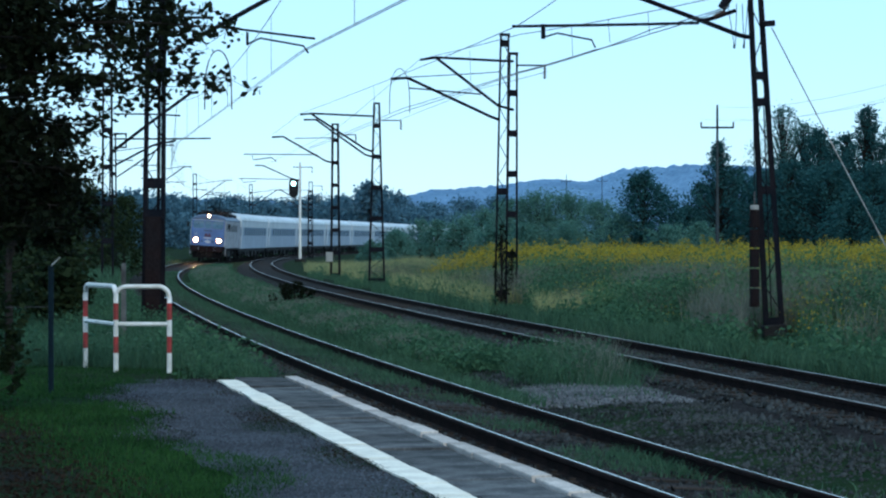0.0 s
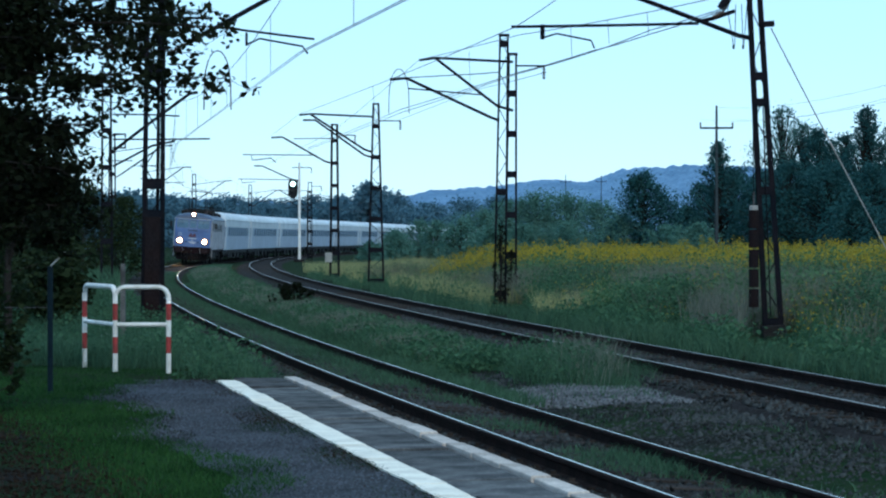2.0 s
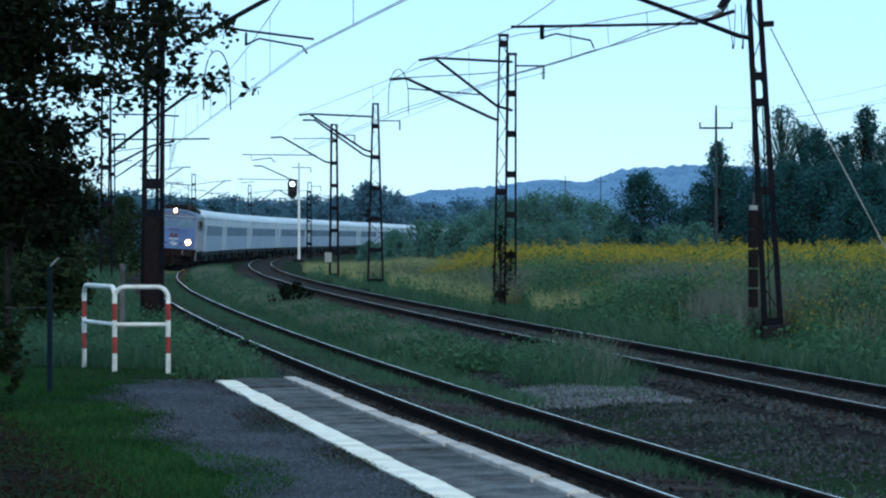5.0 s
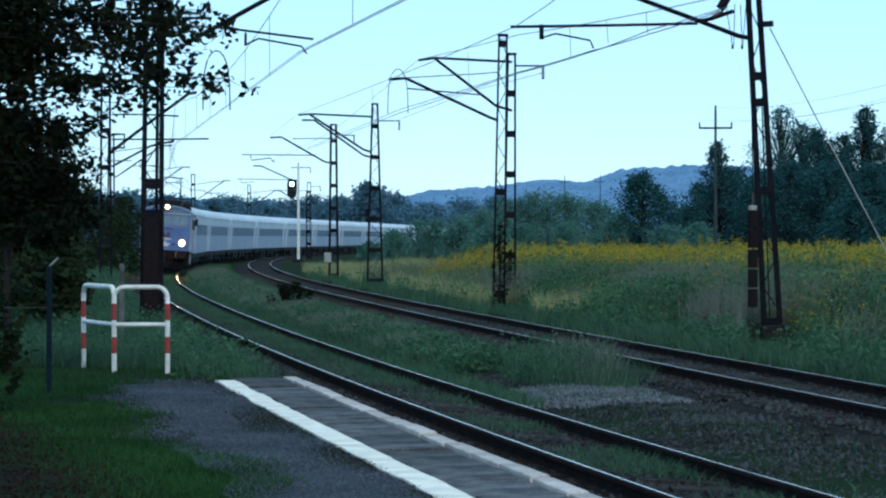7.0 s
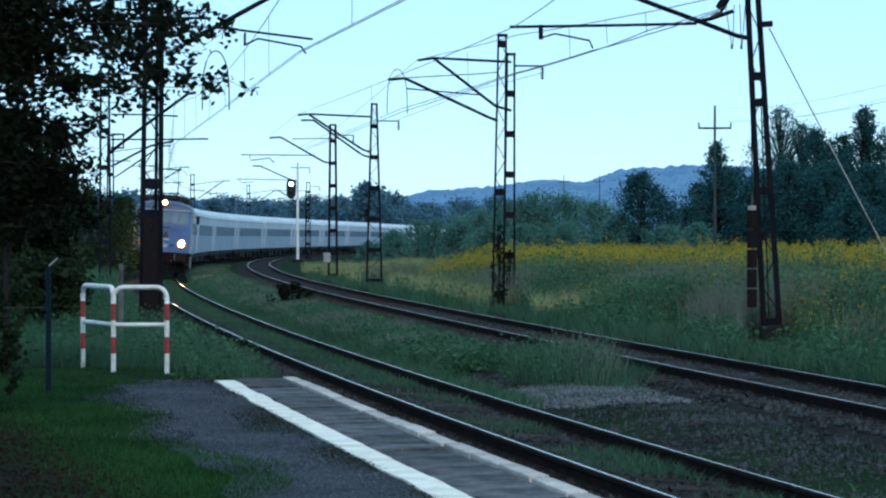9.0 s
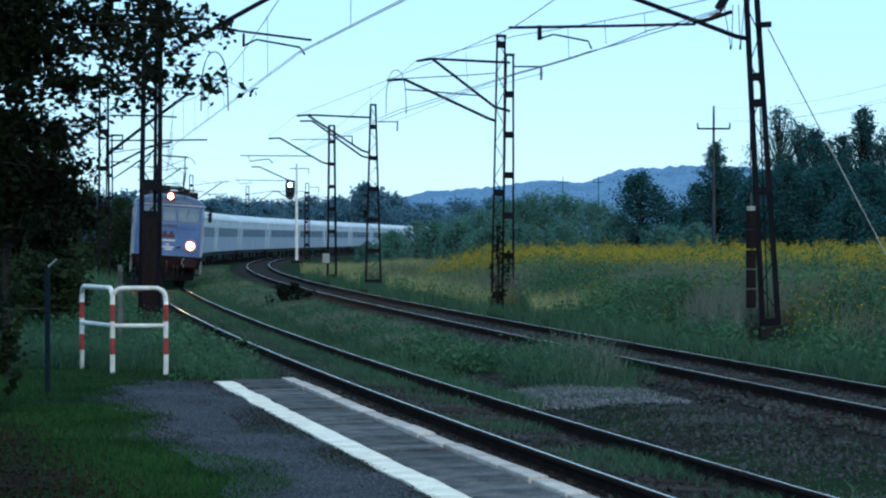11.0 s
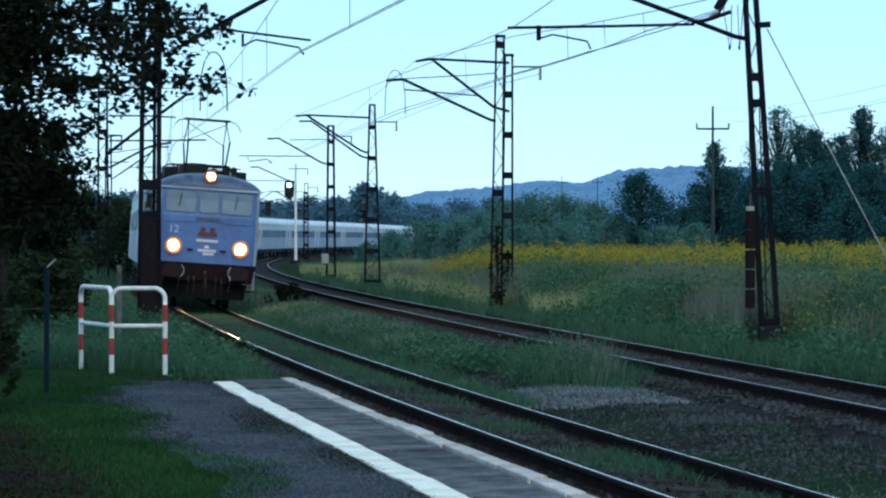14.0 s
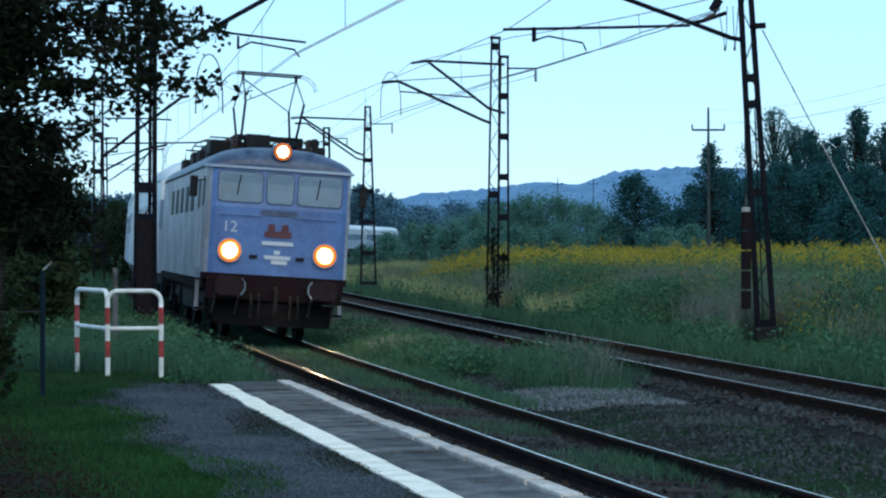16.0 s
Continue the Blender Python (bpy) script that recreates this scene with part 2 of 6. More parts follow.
M_WINDOW = mat("dark_coach_window_glass", (0.145, 0.195, 0.27), 0.25, vary=0.1, bump=0, spec=0.4)
M_SIGNAL = mat("signal_black_paint", (0.015, 0.016, 0.018), 0.6, vary=0.1, bump=0.05, spec=0.12)
M_SIGLAMP = mat("lit_signal_lens", (0.5, 0.8, 0.7), 0.3, vary=0.02, bump=0, emit=(0.62, 1.0, 0.92), power=5.0)
M_LENS = mat("unlit_signal_lens", (0.02, 0.02, 0.02), 0.2, vary=0.02, bump=0)

# ---------------------------------------------------------------- mesh helpers


def mesh_of(name, bm, material, smooth=False):
    me = bpy.data.meshes.new(name)
    bm.normal_update()
    bm.to_mesh(me)
    bm.free()
    for m in material if isinstance(material, (list, tuple)) else (material,):
        me.materials.append(m)
    if smooth:
        me.polygons.foreach_set("use_smooth", [True] * len(me.polygons))
    return me


def part(name, bm, material, parent=None, label="", smooth=False):
    """One mesh object under a thing or under a part."""
    ob = new(name, mesh_of(name, bm, material, smooth))
    if parent:
        ob.parent = parent
    return tagged(ob, label)


def thing(name, label, category, group="", m=None, kind=""):
    ob = new(name)
    ob.empty_display_size = 0.2
    if m is not None:
        ob.matrix_basis = m
    return tagged(ob, label, category, group, kind)


def box(bm, c, size, rot=None, bevel=0.0):
    r = bmesh.ops.create_cube(bm, size=1.0, matrix=Matrix.Translation(c) @ (rot if rot else Matrix()) @ Matrix.Diagonal((*size, 1)))
    if bevel:
        edges = list({e for v in r["verts"] for e in v.link_edges})
        bmesh.ops.bevel(bm, geom=edges, offset=bevel, segments=2, affect="EDGES", profile=0.6)
    return bm


def tube(bm, a, b, r, n=8, r2=None, caps=True):
    a, b = Vector(a), Vector(b)
    d = b - a
    q = d.to_track_quat("Z", "Y").to_matrix().to_4x4()
    bmesh.ops.create_cone(bm, cap_ends=caps, segments=n, radius1=r, radius2=r if r2 is None else r2, depth=d.length,
                          matrix=Matrix.Translation((a + b) / 2) @ q)
    return bm


def sweep(bm, pts, r, n=6, closed_ends=True):
    """A round bar through points."""
    pts = [Vector(p) for p in pts]
    rings = []
    for i, p in enumerate(pts):
        d = (pts[min(i + 1, len(pts) - 1)] - pts[max(i - 1, 0)]).normalized()
        up = Vector((0, 0, 1)) if abs(d.z) < 0.95 else Vector((1, 0, 0))
        u = d.cross(up).normalized()
        v = d.cross(u)
        rr = r[i] if isinstance(r, (list, tuple)) else r
        rings.append([bm.verts.new(p + rr * (math.cos(2 * math.pi * k / n) * u + math.sin(2 * math.pi * k / n) * v)) for k in range(n)])
    for i in range(len(rings) - 1):
        for k in range(n):
            bm.faces.new((rings[i][k], rings[i][(k + 1) % n], rings[i + 1][(k + 1) % n], rings[i + 1][k]))
    if closed_ends:
        bm.faces.new(rings[0])
        bm.faces.new(rings[-1][::-1])
    return bm


def loft(bm, sections, close=True, caps=True):
    """Skin of equal-length closed outlines, given as lists of points."""
    rings = [[bm.verts.new(p) for p in sec] for sec in sections]
    n = len(rings[0])
    for a, b in zip(rings, rings[1:]):
        for k in range(n if close else n - 1):
            bm.faces.new((a[k], a[(k + 1) % n], b[(k + 1) % n], b[k]))
    if caps:
        bm.faces.new(rings[0][::-1])
        bm.faces.new(rings[-1])
    return bm


def raw_mesh(name, verts, faces, material, mats=None):
    """A mesh from arrays: verts (n, 3), faces (m, 3 or 4)."""
    me = bpy.data.meshes.new(name)
    verts, faces = np.asarray(verts, np.float32), np.asarray(faces, np.int32)
    k = faces.shape[1]
    me.vertices.add(len(verts))
    me.vertices.foreach_set("co", verts.ravel())
    me.loops.add(faces.size)
    me.loops.foreach_set("vertex_index", faces.ravel())
    me.polygons.add(len(faces))
    me.polygons.foreach_set("loop_start", np.arange(0, faces.size, k, dtype=np.int32))
    for m in material if isinstance(material, (list, tuple)) else (material,):
        me.materials.append(m)
    if mats is not None:
        me.polygons.foreach_set("material_index", np.asarray(mats, np.int32))
    me.update(calc_edges=True)
    return me


# ---------------------------------------------------------------- the two curved tracks
GAUGE, CANT, ZB, CANT_B = 1.505, 0.0672, 0.13, 0.019
KNOTS = (0, 55, 110, 165, 220, 300, 400)


def track_line(x0, y0, th0, ks):
    """Arc length, place and heading (from +y, to the right) of a track's centre line; the curvature runs linearly between knots."""
    s = np.arange(-40.0, 900.0, 0.5)
    k = np.interp(s, KNOTS, ks)
    th = np.concatenate([[0], np.cumsum((k[1:] + k[:-1]) / 2 * 0.5)])
    th += th0 - np.interp(0, s, th)
    x = np.concatenate([[0], np.cumsum((np.sin(th)[1:] + np.sin(th)[:-1]) / 2 * 0.5)])
    y = np.concatenate([[0], np.cumsum((np.cos(th)[1:] + np.cos(th)[:-1]) / 2 * 0.5)])
    return s, x + x0 - np.interp(0, s, x), y + y0 - np.interp(0, s, y), th


LINE_A = track_line(3.28355, 13.96447, -0.2142, (0.00152, 0.00061, 0.00099, 0.00152, 0.00132, -0.0002, 0.00036))
LINE_B = track_line(11.54571, -4.87347, -0.21615, (0.00185, 0.00037, 0.00073, 0.00077, 0.0014, 0.0010, 0.0002))


def on_track(line, s, lat=0.0, h=0.0, z0=0.0):
    """The place lat metres to the right (looking along the line) and h above the rails, in the canted frame."""
    x, y, th = (np.interp(s, line[0], line[i]) for i in (1, 2, 3))
    cant = CANT if line is LINE_A else CANT_B
    ca, sa = math.cos(cant), math.sin(cant)
    u = lat * ca + h * sa
    return Vector((x + u * math.cos(th), y - u * math.sin(th), z0 + (0.7175 - lat) * sa + h * ca))


def line_x(line, y):
    return np.interp(y, line[2], line[1])


def heading(line, y):
    return np.interp(y, line[2], line[3])


def smoothstep(a, b, x):
    t = np.clip((x - a) / (b - a), 0, 1)
    return t * t * (3 - 2 * t)


def ground_z(x, y):
    """The lie of the land: platform side, the two track beds, the verge and the field."""
    x, y = np.asarray(x, float), np.asarray(y, float)
    yy = np.clip(y, -20, 600)
    ua = (x - line_x(LINE_A, yy)) * np.cos(heading(LINE_A, yy))
    ub = (x - line_x(LINE_B, yy)) * np.cos(heading(LINE_B, yy))
    left = np.where(ua < 0, 0.22 - 0.40 * smoothstep(-2.3, -1.45, ua), -0.18)
    mid = -0.18 + (ZB - 0.03) * smoothstep(1.4, 2.4, ua) * 1.0
    z = np.where(ua < 0, left, mid)
    z = z - (ZB - 0.13) * smoothstep(1.5, 3.2, ub) + 0.30 * smoothstep(3.6, 9.0, ub)
    far = smoothstep(250, 500, y)
    z = z * (1 - far)
    bumps = 0.05 * np.sin(x * 0.9 + 1.3 * np.sin(y * 0.31)) * np.cos(y * 0.53 + 0.7 * x)
    calm = np.minimum(smoothstep(1.8, 3.5, np.abs(ua)), smoothstep(1.8, 3.0, np.abs(ub)))
    plat = smoothstep(27.5, 31, y) + smoothstep(-5.0, -8.0, x)
    return z + bumps * calm * np.clip(plat, 0, 1)


def gz(x, y):
    return float(ground_z(np.array([x]), np.array([y]))[0])


def ground():
    xs = np.concatenate([-np.geomspace(4000, 31, 40), np.arange(-30, 32, 0.4), np.geomspace(33, 4000, 40)])
    ys = np.concatenate([-np.geomspace(600, 4, 14), np.arange(0, 120, 0.5), np.arange(120, 260, 2.0), np.geomspace(262, 4500, 50)])
    X, Y = np.meshgrid(xs, ys)
    Z = ground_z(X, Y)
    nx = len(xs)
    idx = (np.arange(len(ys) - 1)[:, None] * nx + np.arange(nx - 1)[None]).ravel()
    f = np.stack([idx, idx + 1, idx + nx + 1, idx + nx], 1)
    me = raw_mesh("ground", np.stack([X.ravel(), Y.ravel(), Z.ravel()], 1), f, M_GROUND)
    me.polygons.foreach_set("use_smooth", [True] * len(me.polygons))
    tagged(new("ground", me), "uneven soil and short grass beside the railway tracks", "ground", kind="structure")


def bed(line, z0, name, s0, s1, label):
    """The ballast bed under a track: a low shouldered strip."""
    bm = bmesh.new()
    secs = []
    for s in np.arange(s0, s1, 1.5):
        w = 1.45 + 0.1 * math.sin(s * 1.7)
        secs.append([on_track(line, s, l, h, z0) for l, h in ((-w - 0.35, -0.42), (-w, -0.18), (-0.8, -0.155), (0.8, -0.155), (w, -0.18), (w + 0.45, -0.45))])
    loft(bm, secs, close=False, caps=False)
    return tagged(part(name, bm, M_BALLAST, smooth=True), label, "track bed", kind="structure")


def rail_profile():
    """Flat-bottomed rail, 150 mm high, top at zero; the worn running band lies between two dull shoulders."""
    return [(-0.036, -0.014), (-0.027, -0.004), (-0.012, 0), (0.020, 0), (0.030, -0.003), (0.036, -0.012), (0.036, -0.04), (0.01, -0.052), (0.01, -0.125), (0.0625, -0.145), (0.0625, -0.155),
            (-0.0625, -0.155), (-0.0625, -0.145), (-0.01, -0.125), (-0.01, -0.052), (-0.036, -0.04)]


def rail(line, side, z0, s0, s1, parent):
    bm = bmesh.new()
    secs = [[on_track(line, s, side * GAUGE / 2 + px, pz, z0) for px, pz in rail_profile()] for s in np.arange(s0, s1 + 0.1, 2.0)]
    loft(bm, secs)
    # only the running surface is bright
    for i, f in enumerate(bm.faces):
        f.material_index = 0 if len(f.verts) == 4 and i % 16 == 2 else 1
    return part("rail", bm, (M_RAIL_TOP if line is LINE_A else M_RAIL_DULL, M_RAIL), parent)


def sleeper_mesh():
    bm = bmesh.new()
    box(bm, (0, 0, -0.2), (2.5, 0.25, 0.12), bevel=0.012)
    for sx in (-1, 1):
        box(bm, (sx * GAUGE / 2, 0, -0.148), (0.3, 0.17, 0.018))
        for k in (-1, 1):
            box(bm, (sx * GAUGE / 2 + k * 0.09, 0, -0.13), (0.05, 0.06, 0.03))
    return mesh_of("sleeper", bm, M_SLEEPER)


def track_matrix(line, s, z0):
    a, b = on_track(line, s - 0.5, 0, 0, z0), on_track(line, s + 0.5, 0, 0, z0)
    fwd = (b - a).normalized()
    r = (on_track(line, s, 1, 0, z0) - on_track(line, s, -1, 0, z0)).normalized()
    up = r.cross(fwd)
    m = Matrix((r, fwd, up)).transposed().to_4x4()
    m.translation = on_track(line, s, 0, 0, z0)
    return m


def track(line, z0, label, s0, s1):
    t = thing("railway_track", label, "railway track", "railway tracks", kind="structure")
    rail(line, -1, z0, s0, s1, t)
    rail(line, 1, z0, s0, s1, t)
    me = sleeper_mesh()
    for s in np.arange(-2.0, 95.0, 0.62):
        o = new("sleeper", me)
        o.parent = t
        o.matrix_basis = track_matrix(line, s, z0) @ pose(0, 0, random.uniform(-0.012, 0.006), 0, 0, random.uniform(-1, 1))
    return t


def px(x, y, d):
    """Place at depth d seen in direction (x, y) of the resting view, in picture units."""
    return (x - 784) / F * d, d, EYE[2] + (421.2 - y) / F * d


# ---------------------------------------------------------------- the platform
PLAT_Z, EDGE = 0.25, 1.66


def beside(y, off):
    """A place off metres from track A's centre at about depth y."""
    th = float(heading(LINE_A, y))
    return line_x(LINE_A, y) + off * math.cos(th), y - off * math.sin(th)


def strip(bm, y0, y1, o0, o1, z0, z1, step=1.0, wob=0.0, seed=0):
    """A slab along the track between two offsets, with an optional ragged side."""
    secs = []
    for y in np.arange(y0, y1 + 1e-6, step):
        w = wob * noise.noise((y * 0.9, seed, 0.3))
        a, b = beside(y, o0 + w), beside(y, o1 + 0.4 * w)
        secs.append([(a[0], a[1], z0), (b[0], b[1], z0), (b[0], b[1], z1), (a[0], a[1], z1)])
    loft(bm, secs)
    return bm


def platform():
    bm = strip(bmesh.new(), -8, 30.4, -2.62, -EDGE - 0.17, -0.3, PLAT_Z - 0.03, wob=0.05)
    p = tagged(part("platform", bm, M_ASPHALT), "low platform of worn dark asphalt beside the track", "platform", kind="structure")
    bm = strip(bmesh.new(), -8, 30.2, -3.9, -2.62, -0.3, PLAT_Z - 0.012, step=0.4, wob=0.4, seed=3)
    tagged(part("path", bm, M_GRAVEL), "grey gravel strip along the back of the platform", "path", kind="structure")
    # the safety line is painted slab by slab, its edges worn
    y = -8.0
    while y < 30.2:
        ln = min(30.3 - y, random.choice((0.5, 0.5, 0.75)) + random.uniform(-0.02, 0.02))
        o = random.uniform(-0.007, 0.007)
        bm = strip(bmesh.new(), y, y + ln - 0.012, -2.735 + o, -2.495 + o, PLAT_Z - 0.03, PLAT_Z + 0.004 + random.uniform(-0.003, 0.004), step=(ln - 0.012) / 3, wob=0.03, seed=7)
        part("safety_line_slab", bm, M_LINE, p, "worn white painted line slab")
        y += ln
    # paving slabs between the line and the kerb, in two rows, some sunk or tilted
    for row, (o0, o1) in enumerate(((-2.475, -EDGE - 0.21),)):
        y = -8.0
        while y < 30.0:
            ln = random.choice((0.5, 0.75, 1.0, 1.0)) + random.uniform(-0.03, 0.03)
            a, q = beside(y, (o0 + o1) / 2), beside(y + ln, (o0 + o1) / 2)
            bm = box(bmesh.new(), (0, 0, 0), (o1 - o0 - 0.012, ln - 0.022, 0.07), bevel=0.006)
            k = part("paving_slab", bm, M_SLAB, p)
            k.matrix_basis = Matrix.Translation(((a[0] + q[0]) / 2, (a[1] + q[1]) / 2, PLAT_Z - 0.034 + random.uniform(-0.016, 0.006))) @ pose(
                0, 0, 0, random.uniform(-0.7, 0.7), random.uniform(-0.7, 0.7), math.degrees(math.atan2(q[1] - a[1], q[0] - a[0])) - 90)
            y += ln
    # kerb stones one metre long
    for y in np.arange(-8, 30.3, 1.0):
        a, b = beside(y + 0.012, -EDGE), beside(y + 0.988, -EDGE)
        c = Vector(((a[0] + b[0]) / 2 + random.uniform(-0.006, 0.006), (a[1] + b[1]) / 2, PLAT_Z - 0.12 + random.uniform(-0.01, 0.012)))
        bm = bmesh.new()
        box(bm, (-0.08, 0, 0), (0.16 + random.uniform(-0.012, 0.012), 0.975, 0.26), bevel=0.014)
        k = part("kerb_stone", bm, M_KERB, p)
        k.matrix_basis = Matrix.Translation(c) @ pose(0, 0, 0, 0, 0, math.degrees(math.atan2(b[1] - a[1], b[0] - a[0])) - 90 + random.uniform(-0.5, 0.5))


# ---------------------------------------------------------------- masts and wires


def mast(x, y, z, h, wb, wt, label, lean=0.0, plates=6, rust=None, laced=True, turn=0.0, sink=0.5, flange=0.035, plate_z=None, plate_h=0.2):
    """A mast of two steel channels held by batten plates and diagonal lacing."""
    t = thing("catenary_mast", label, "catenary mast", "catenary masts", pose(x, y, z, 0, lean, turn))
    for sx in (-1, 1):
        bm = bmesh.new()
        secs = []
        for k in range(2):
            hx, zz = sx * (wb, wt)[k] / 2, (-sink, h)[k]
            o = flange * sx
            secs.append([(hx - o, -0.06, zz), (hx + o, -0.06, zz), (hx + o, -0.045, zz), (hx - o + 0.024 * sx, -0.045, zz), (hx - o + 0.024 * sx, 0.045, zz),
                         (hx + o, 0.045, zz), (hx + o, 0.06, zz), (hx - o, 0.06, zz)][:: sx])
        loft(bm, secs)
        part("post", bm, M_MAST, t)
    for zz in plate_z or [h * (k + 0.25) / plates for k in range(plates)]:
        w = wb + (wt - wb) * zz / h
        for sy in (-1, 1):
            bm = box(bmesh.new(), (0, sy * 0.066, zz), (w + 0.05, 0.012, plate_h))
            part("batten_plate", bm, M_MAST, t)
    if laced:
        n = int(h / 0.55)
        for k in range(n):
            z0, z1 = 0.3 + k * (h - 0.4) / n, 0.3 + (k + 1) * (h - 0.4) / n
            w0, w1 = wb + (wt - wb) * z0 / h, wb + (wt - wb) * z1 / h
            s = 1 if k % 2 else -1
            part("lacing_bar", tube(bmesh.new(), (-s * w0 / 2, -0.05, z0), (s * w1 / 2, -0.05, z1), 0.012, 4), M_MAST, t)
    bm = box(bmesh.new(), (0, 0, h - 0.04), (wt + 0.09, 0.16, 0.08))
    part("cap", bm, M_MAST, t)
    bm = box(bmesh.new(), (0, 0, -0.06), (wb + 0.14, 0.4, 0.24), bevel=0.03)
    part("footing", bm, M_BLACK, t)
    if rust:
        z0, z1 = rust
        bm = bmesh.new()
        box(bm, (0, -0.1, (z0 + z1) / 2), (wb * 0.78, 0.16, z1 - z0), bevel=0.01)
        part("casing", bm, M_MAST_RUST, t, "rust-brown sheet steel casing")
    return t


def rod(t, name, pts, d, r, material=None):
    """A bar of a mast's bracket through places given in directions of the resting view, all at the mast's depth d."""
    inv = t.matrix_basis.inverted()
    return part(name, sweep(bmesh.new(), [inv @ Vector(px(x, y, d)) for x, y in pts], r, 6), material or M_MAST, t)


def insulator(parent, a, b):
    a, b = Vector(a), Vector(b)
    bm = bmesh.new()
    tube(bm, a, b, 0.025, 6)
    n = 5
    for k in range(n):
        c = a.lerp(b, (k + 0.5) / n)
        d = (b - a).normalized() * 0.018
        tube(bm, c - d, c + d, 0.062, 8, 0.045)
    return part("insulator", bm, M_INSUL, parent)


def bracket(t, wt, z_strut, z_tie, reach, rise, side=-1, drop=1.05, steady=0.95, r=0.036):
    """A cantilever in the mast's space: raking strut, level tie, drop bracket and steady arm. side -1 reaches to the mast's left."""
    x0 = side * (wt / 2 + 0.05)
    tip = (side * reach, 0, z_strut + rise)
    a = (x0 + side * 0.35, 0, z_strut + rise * 0.13)
    insulator(t, (x0, 0, z_strut), a)
    part("raking_strut", sweep(bmesh.new(), [a, tip, (tip[0] + side * 0.55, 0, tip[2] + 0.02)], r, 6), M_MAST, t)
    part("tie_bar", sweep(bmesh.new(), [(x0, 0, z_tie), (tip[0] - side * 0.02, 0, tip[2] + 0.04)], r * 0.55, 6), M_MAST, t)
    hx = tip[0] - side * 0.55
    hz = tip[2] - drop
    part("register_tube", sweep(bmesh.new(), [(x0 + side * 0.9, 0, z_strut + rise * 0.36), (hx + side * 0.7, 0, hz + 0.02)], r * 0.5, 6), M_MAST, t)
    part("drop_bracket", sweep(bmesh.new(), [(hx - side * 0.6, 0, hz + 0.13), (hx - side * 0.6, 0, hz - 0.12)], r * 0.55, 6), M_MAST, t)
    part("steady_arm", sweep(bmesh.new(), [(hx - side * 0.6, 0, hz - 0.1), (hx - side * 0.35, 0, hz + 0.02), (hx + side * steady * 0.5, 0, hz - 0.12), (hx + side * (steady * 0.5 + 0.1), 0, hz - 0.26)], r * 0.42, 6), M_MAST, t)


def feeder_arm(t, wt, z, reach, side=1):
    x0 = side * wt / 2
    part("feeder_arm", sweep(bmesh.new(), [(x0, 0, z), (x0 + side * reach, 0, z)], 0.03, 6), M_MAST, t)
    insulator(t, (x0 + side * reach, 0, z + 0.03), (x0 + side * reach, 0, z - 0.42))


A_MASTS = (47.0, 93.0, 132.0, 172.0, 214.0, 256.0)


def wire(name, pts, r, label, group="overhead wires", material=None):
    return tagged(part(name, sweep(bmesh.new(), pts, r, 4), material or M_WIRE, None), label, "overhead wire", group)


def span(line, z0, ya, yb, lat_a, lat_b, h_contact, h_mess, droppers, label):
    """Contact wire, messenger wire above it and droppers between, for one span."""
    def at(y, lat):
        th = float(heading(line, y))
        return line_x(line, y) + lat * math.cos(th), y - lat * math.sin(th)
    a, b = at(ya, lat_a), at(yb, lat_b)
    t = thing("contact_line", label, "overhead line", "overhead wires")
    n = 12
    low, top = [], []
    for k in range(n + 1):
        f = k / n
        x, y = a[0] + (b[0] - a[0]) * f, a[1] + (b[1] - a[1]) * f
        low.append((x, y, z0 + h_contact))
        top.append((x, y, z0 + h_mess - 0.75 * 4 * f * (1 - f)))
    for o in (-0.03, 0.03):
        part("contact_wire", sweep(bmesh.new(), [(q[0] + o, q[1], q[2]) for q in low], 0.009, 4), M_WIRE, t)
    part("messenger_wire", sweep(bmesh.new(), top, 0.011, 4), M_WIRE, t)
    for k in range(1, droppers + 1):
        f = k / (droppers + 1)
        x, y = a[0] + (b[0] - a[0]) * f, a[1] + (b[1] - a[1]) * f
        part("dropper", sweep(bmesh.new(), [(x, y, z0 + h_contact), (x, y, z0 + h_mess - 0.75 * 4 * f * (1 - f))], 0.006, 4), M_WIRE, t)
    return t


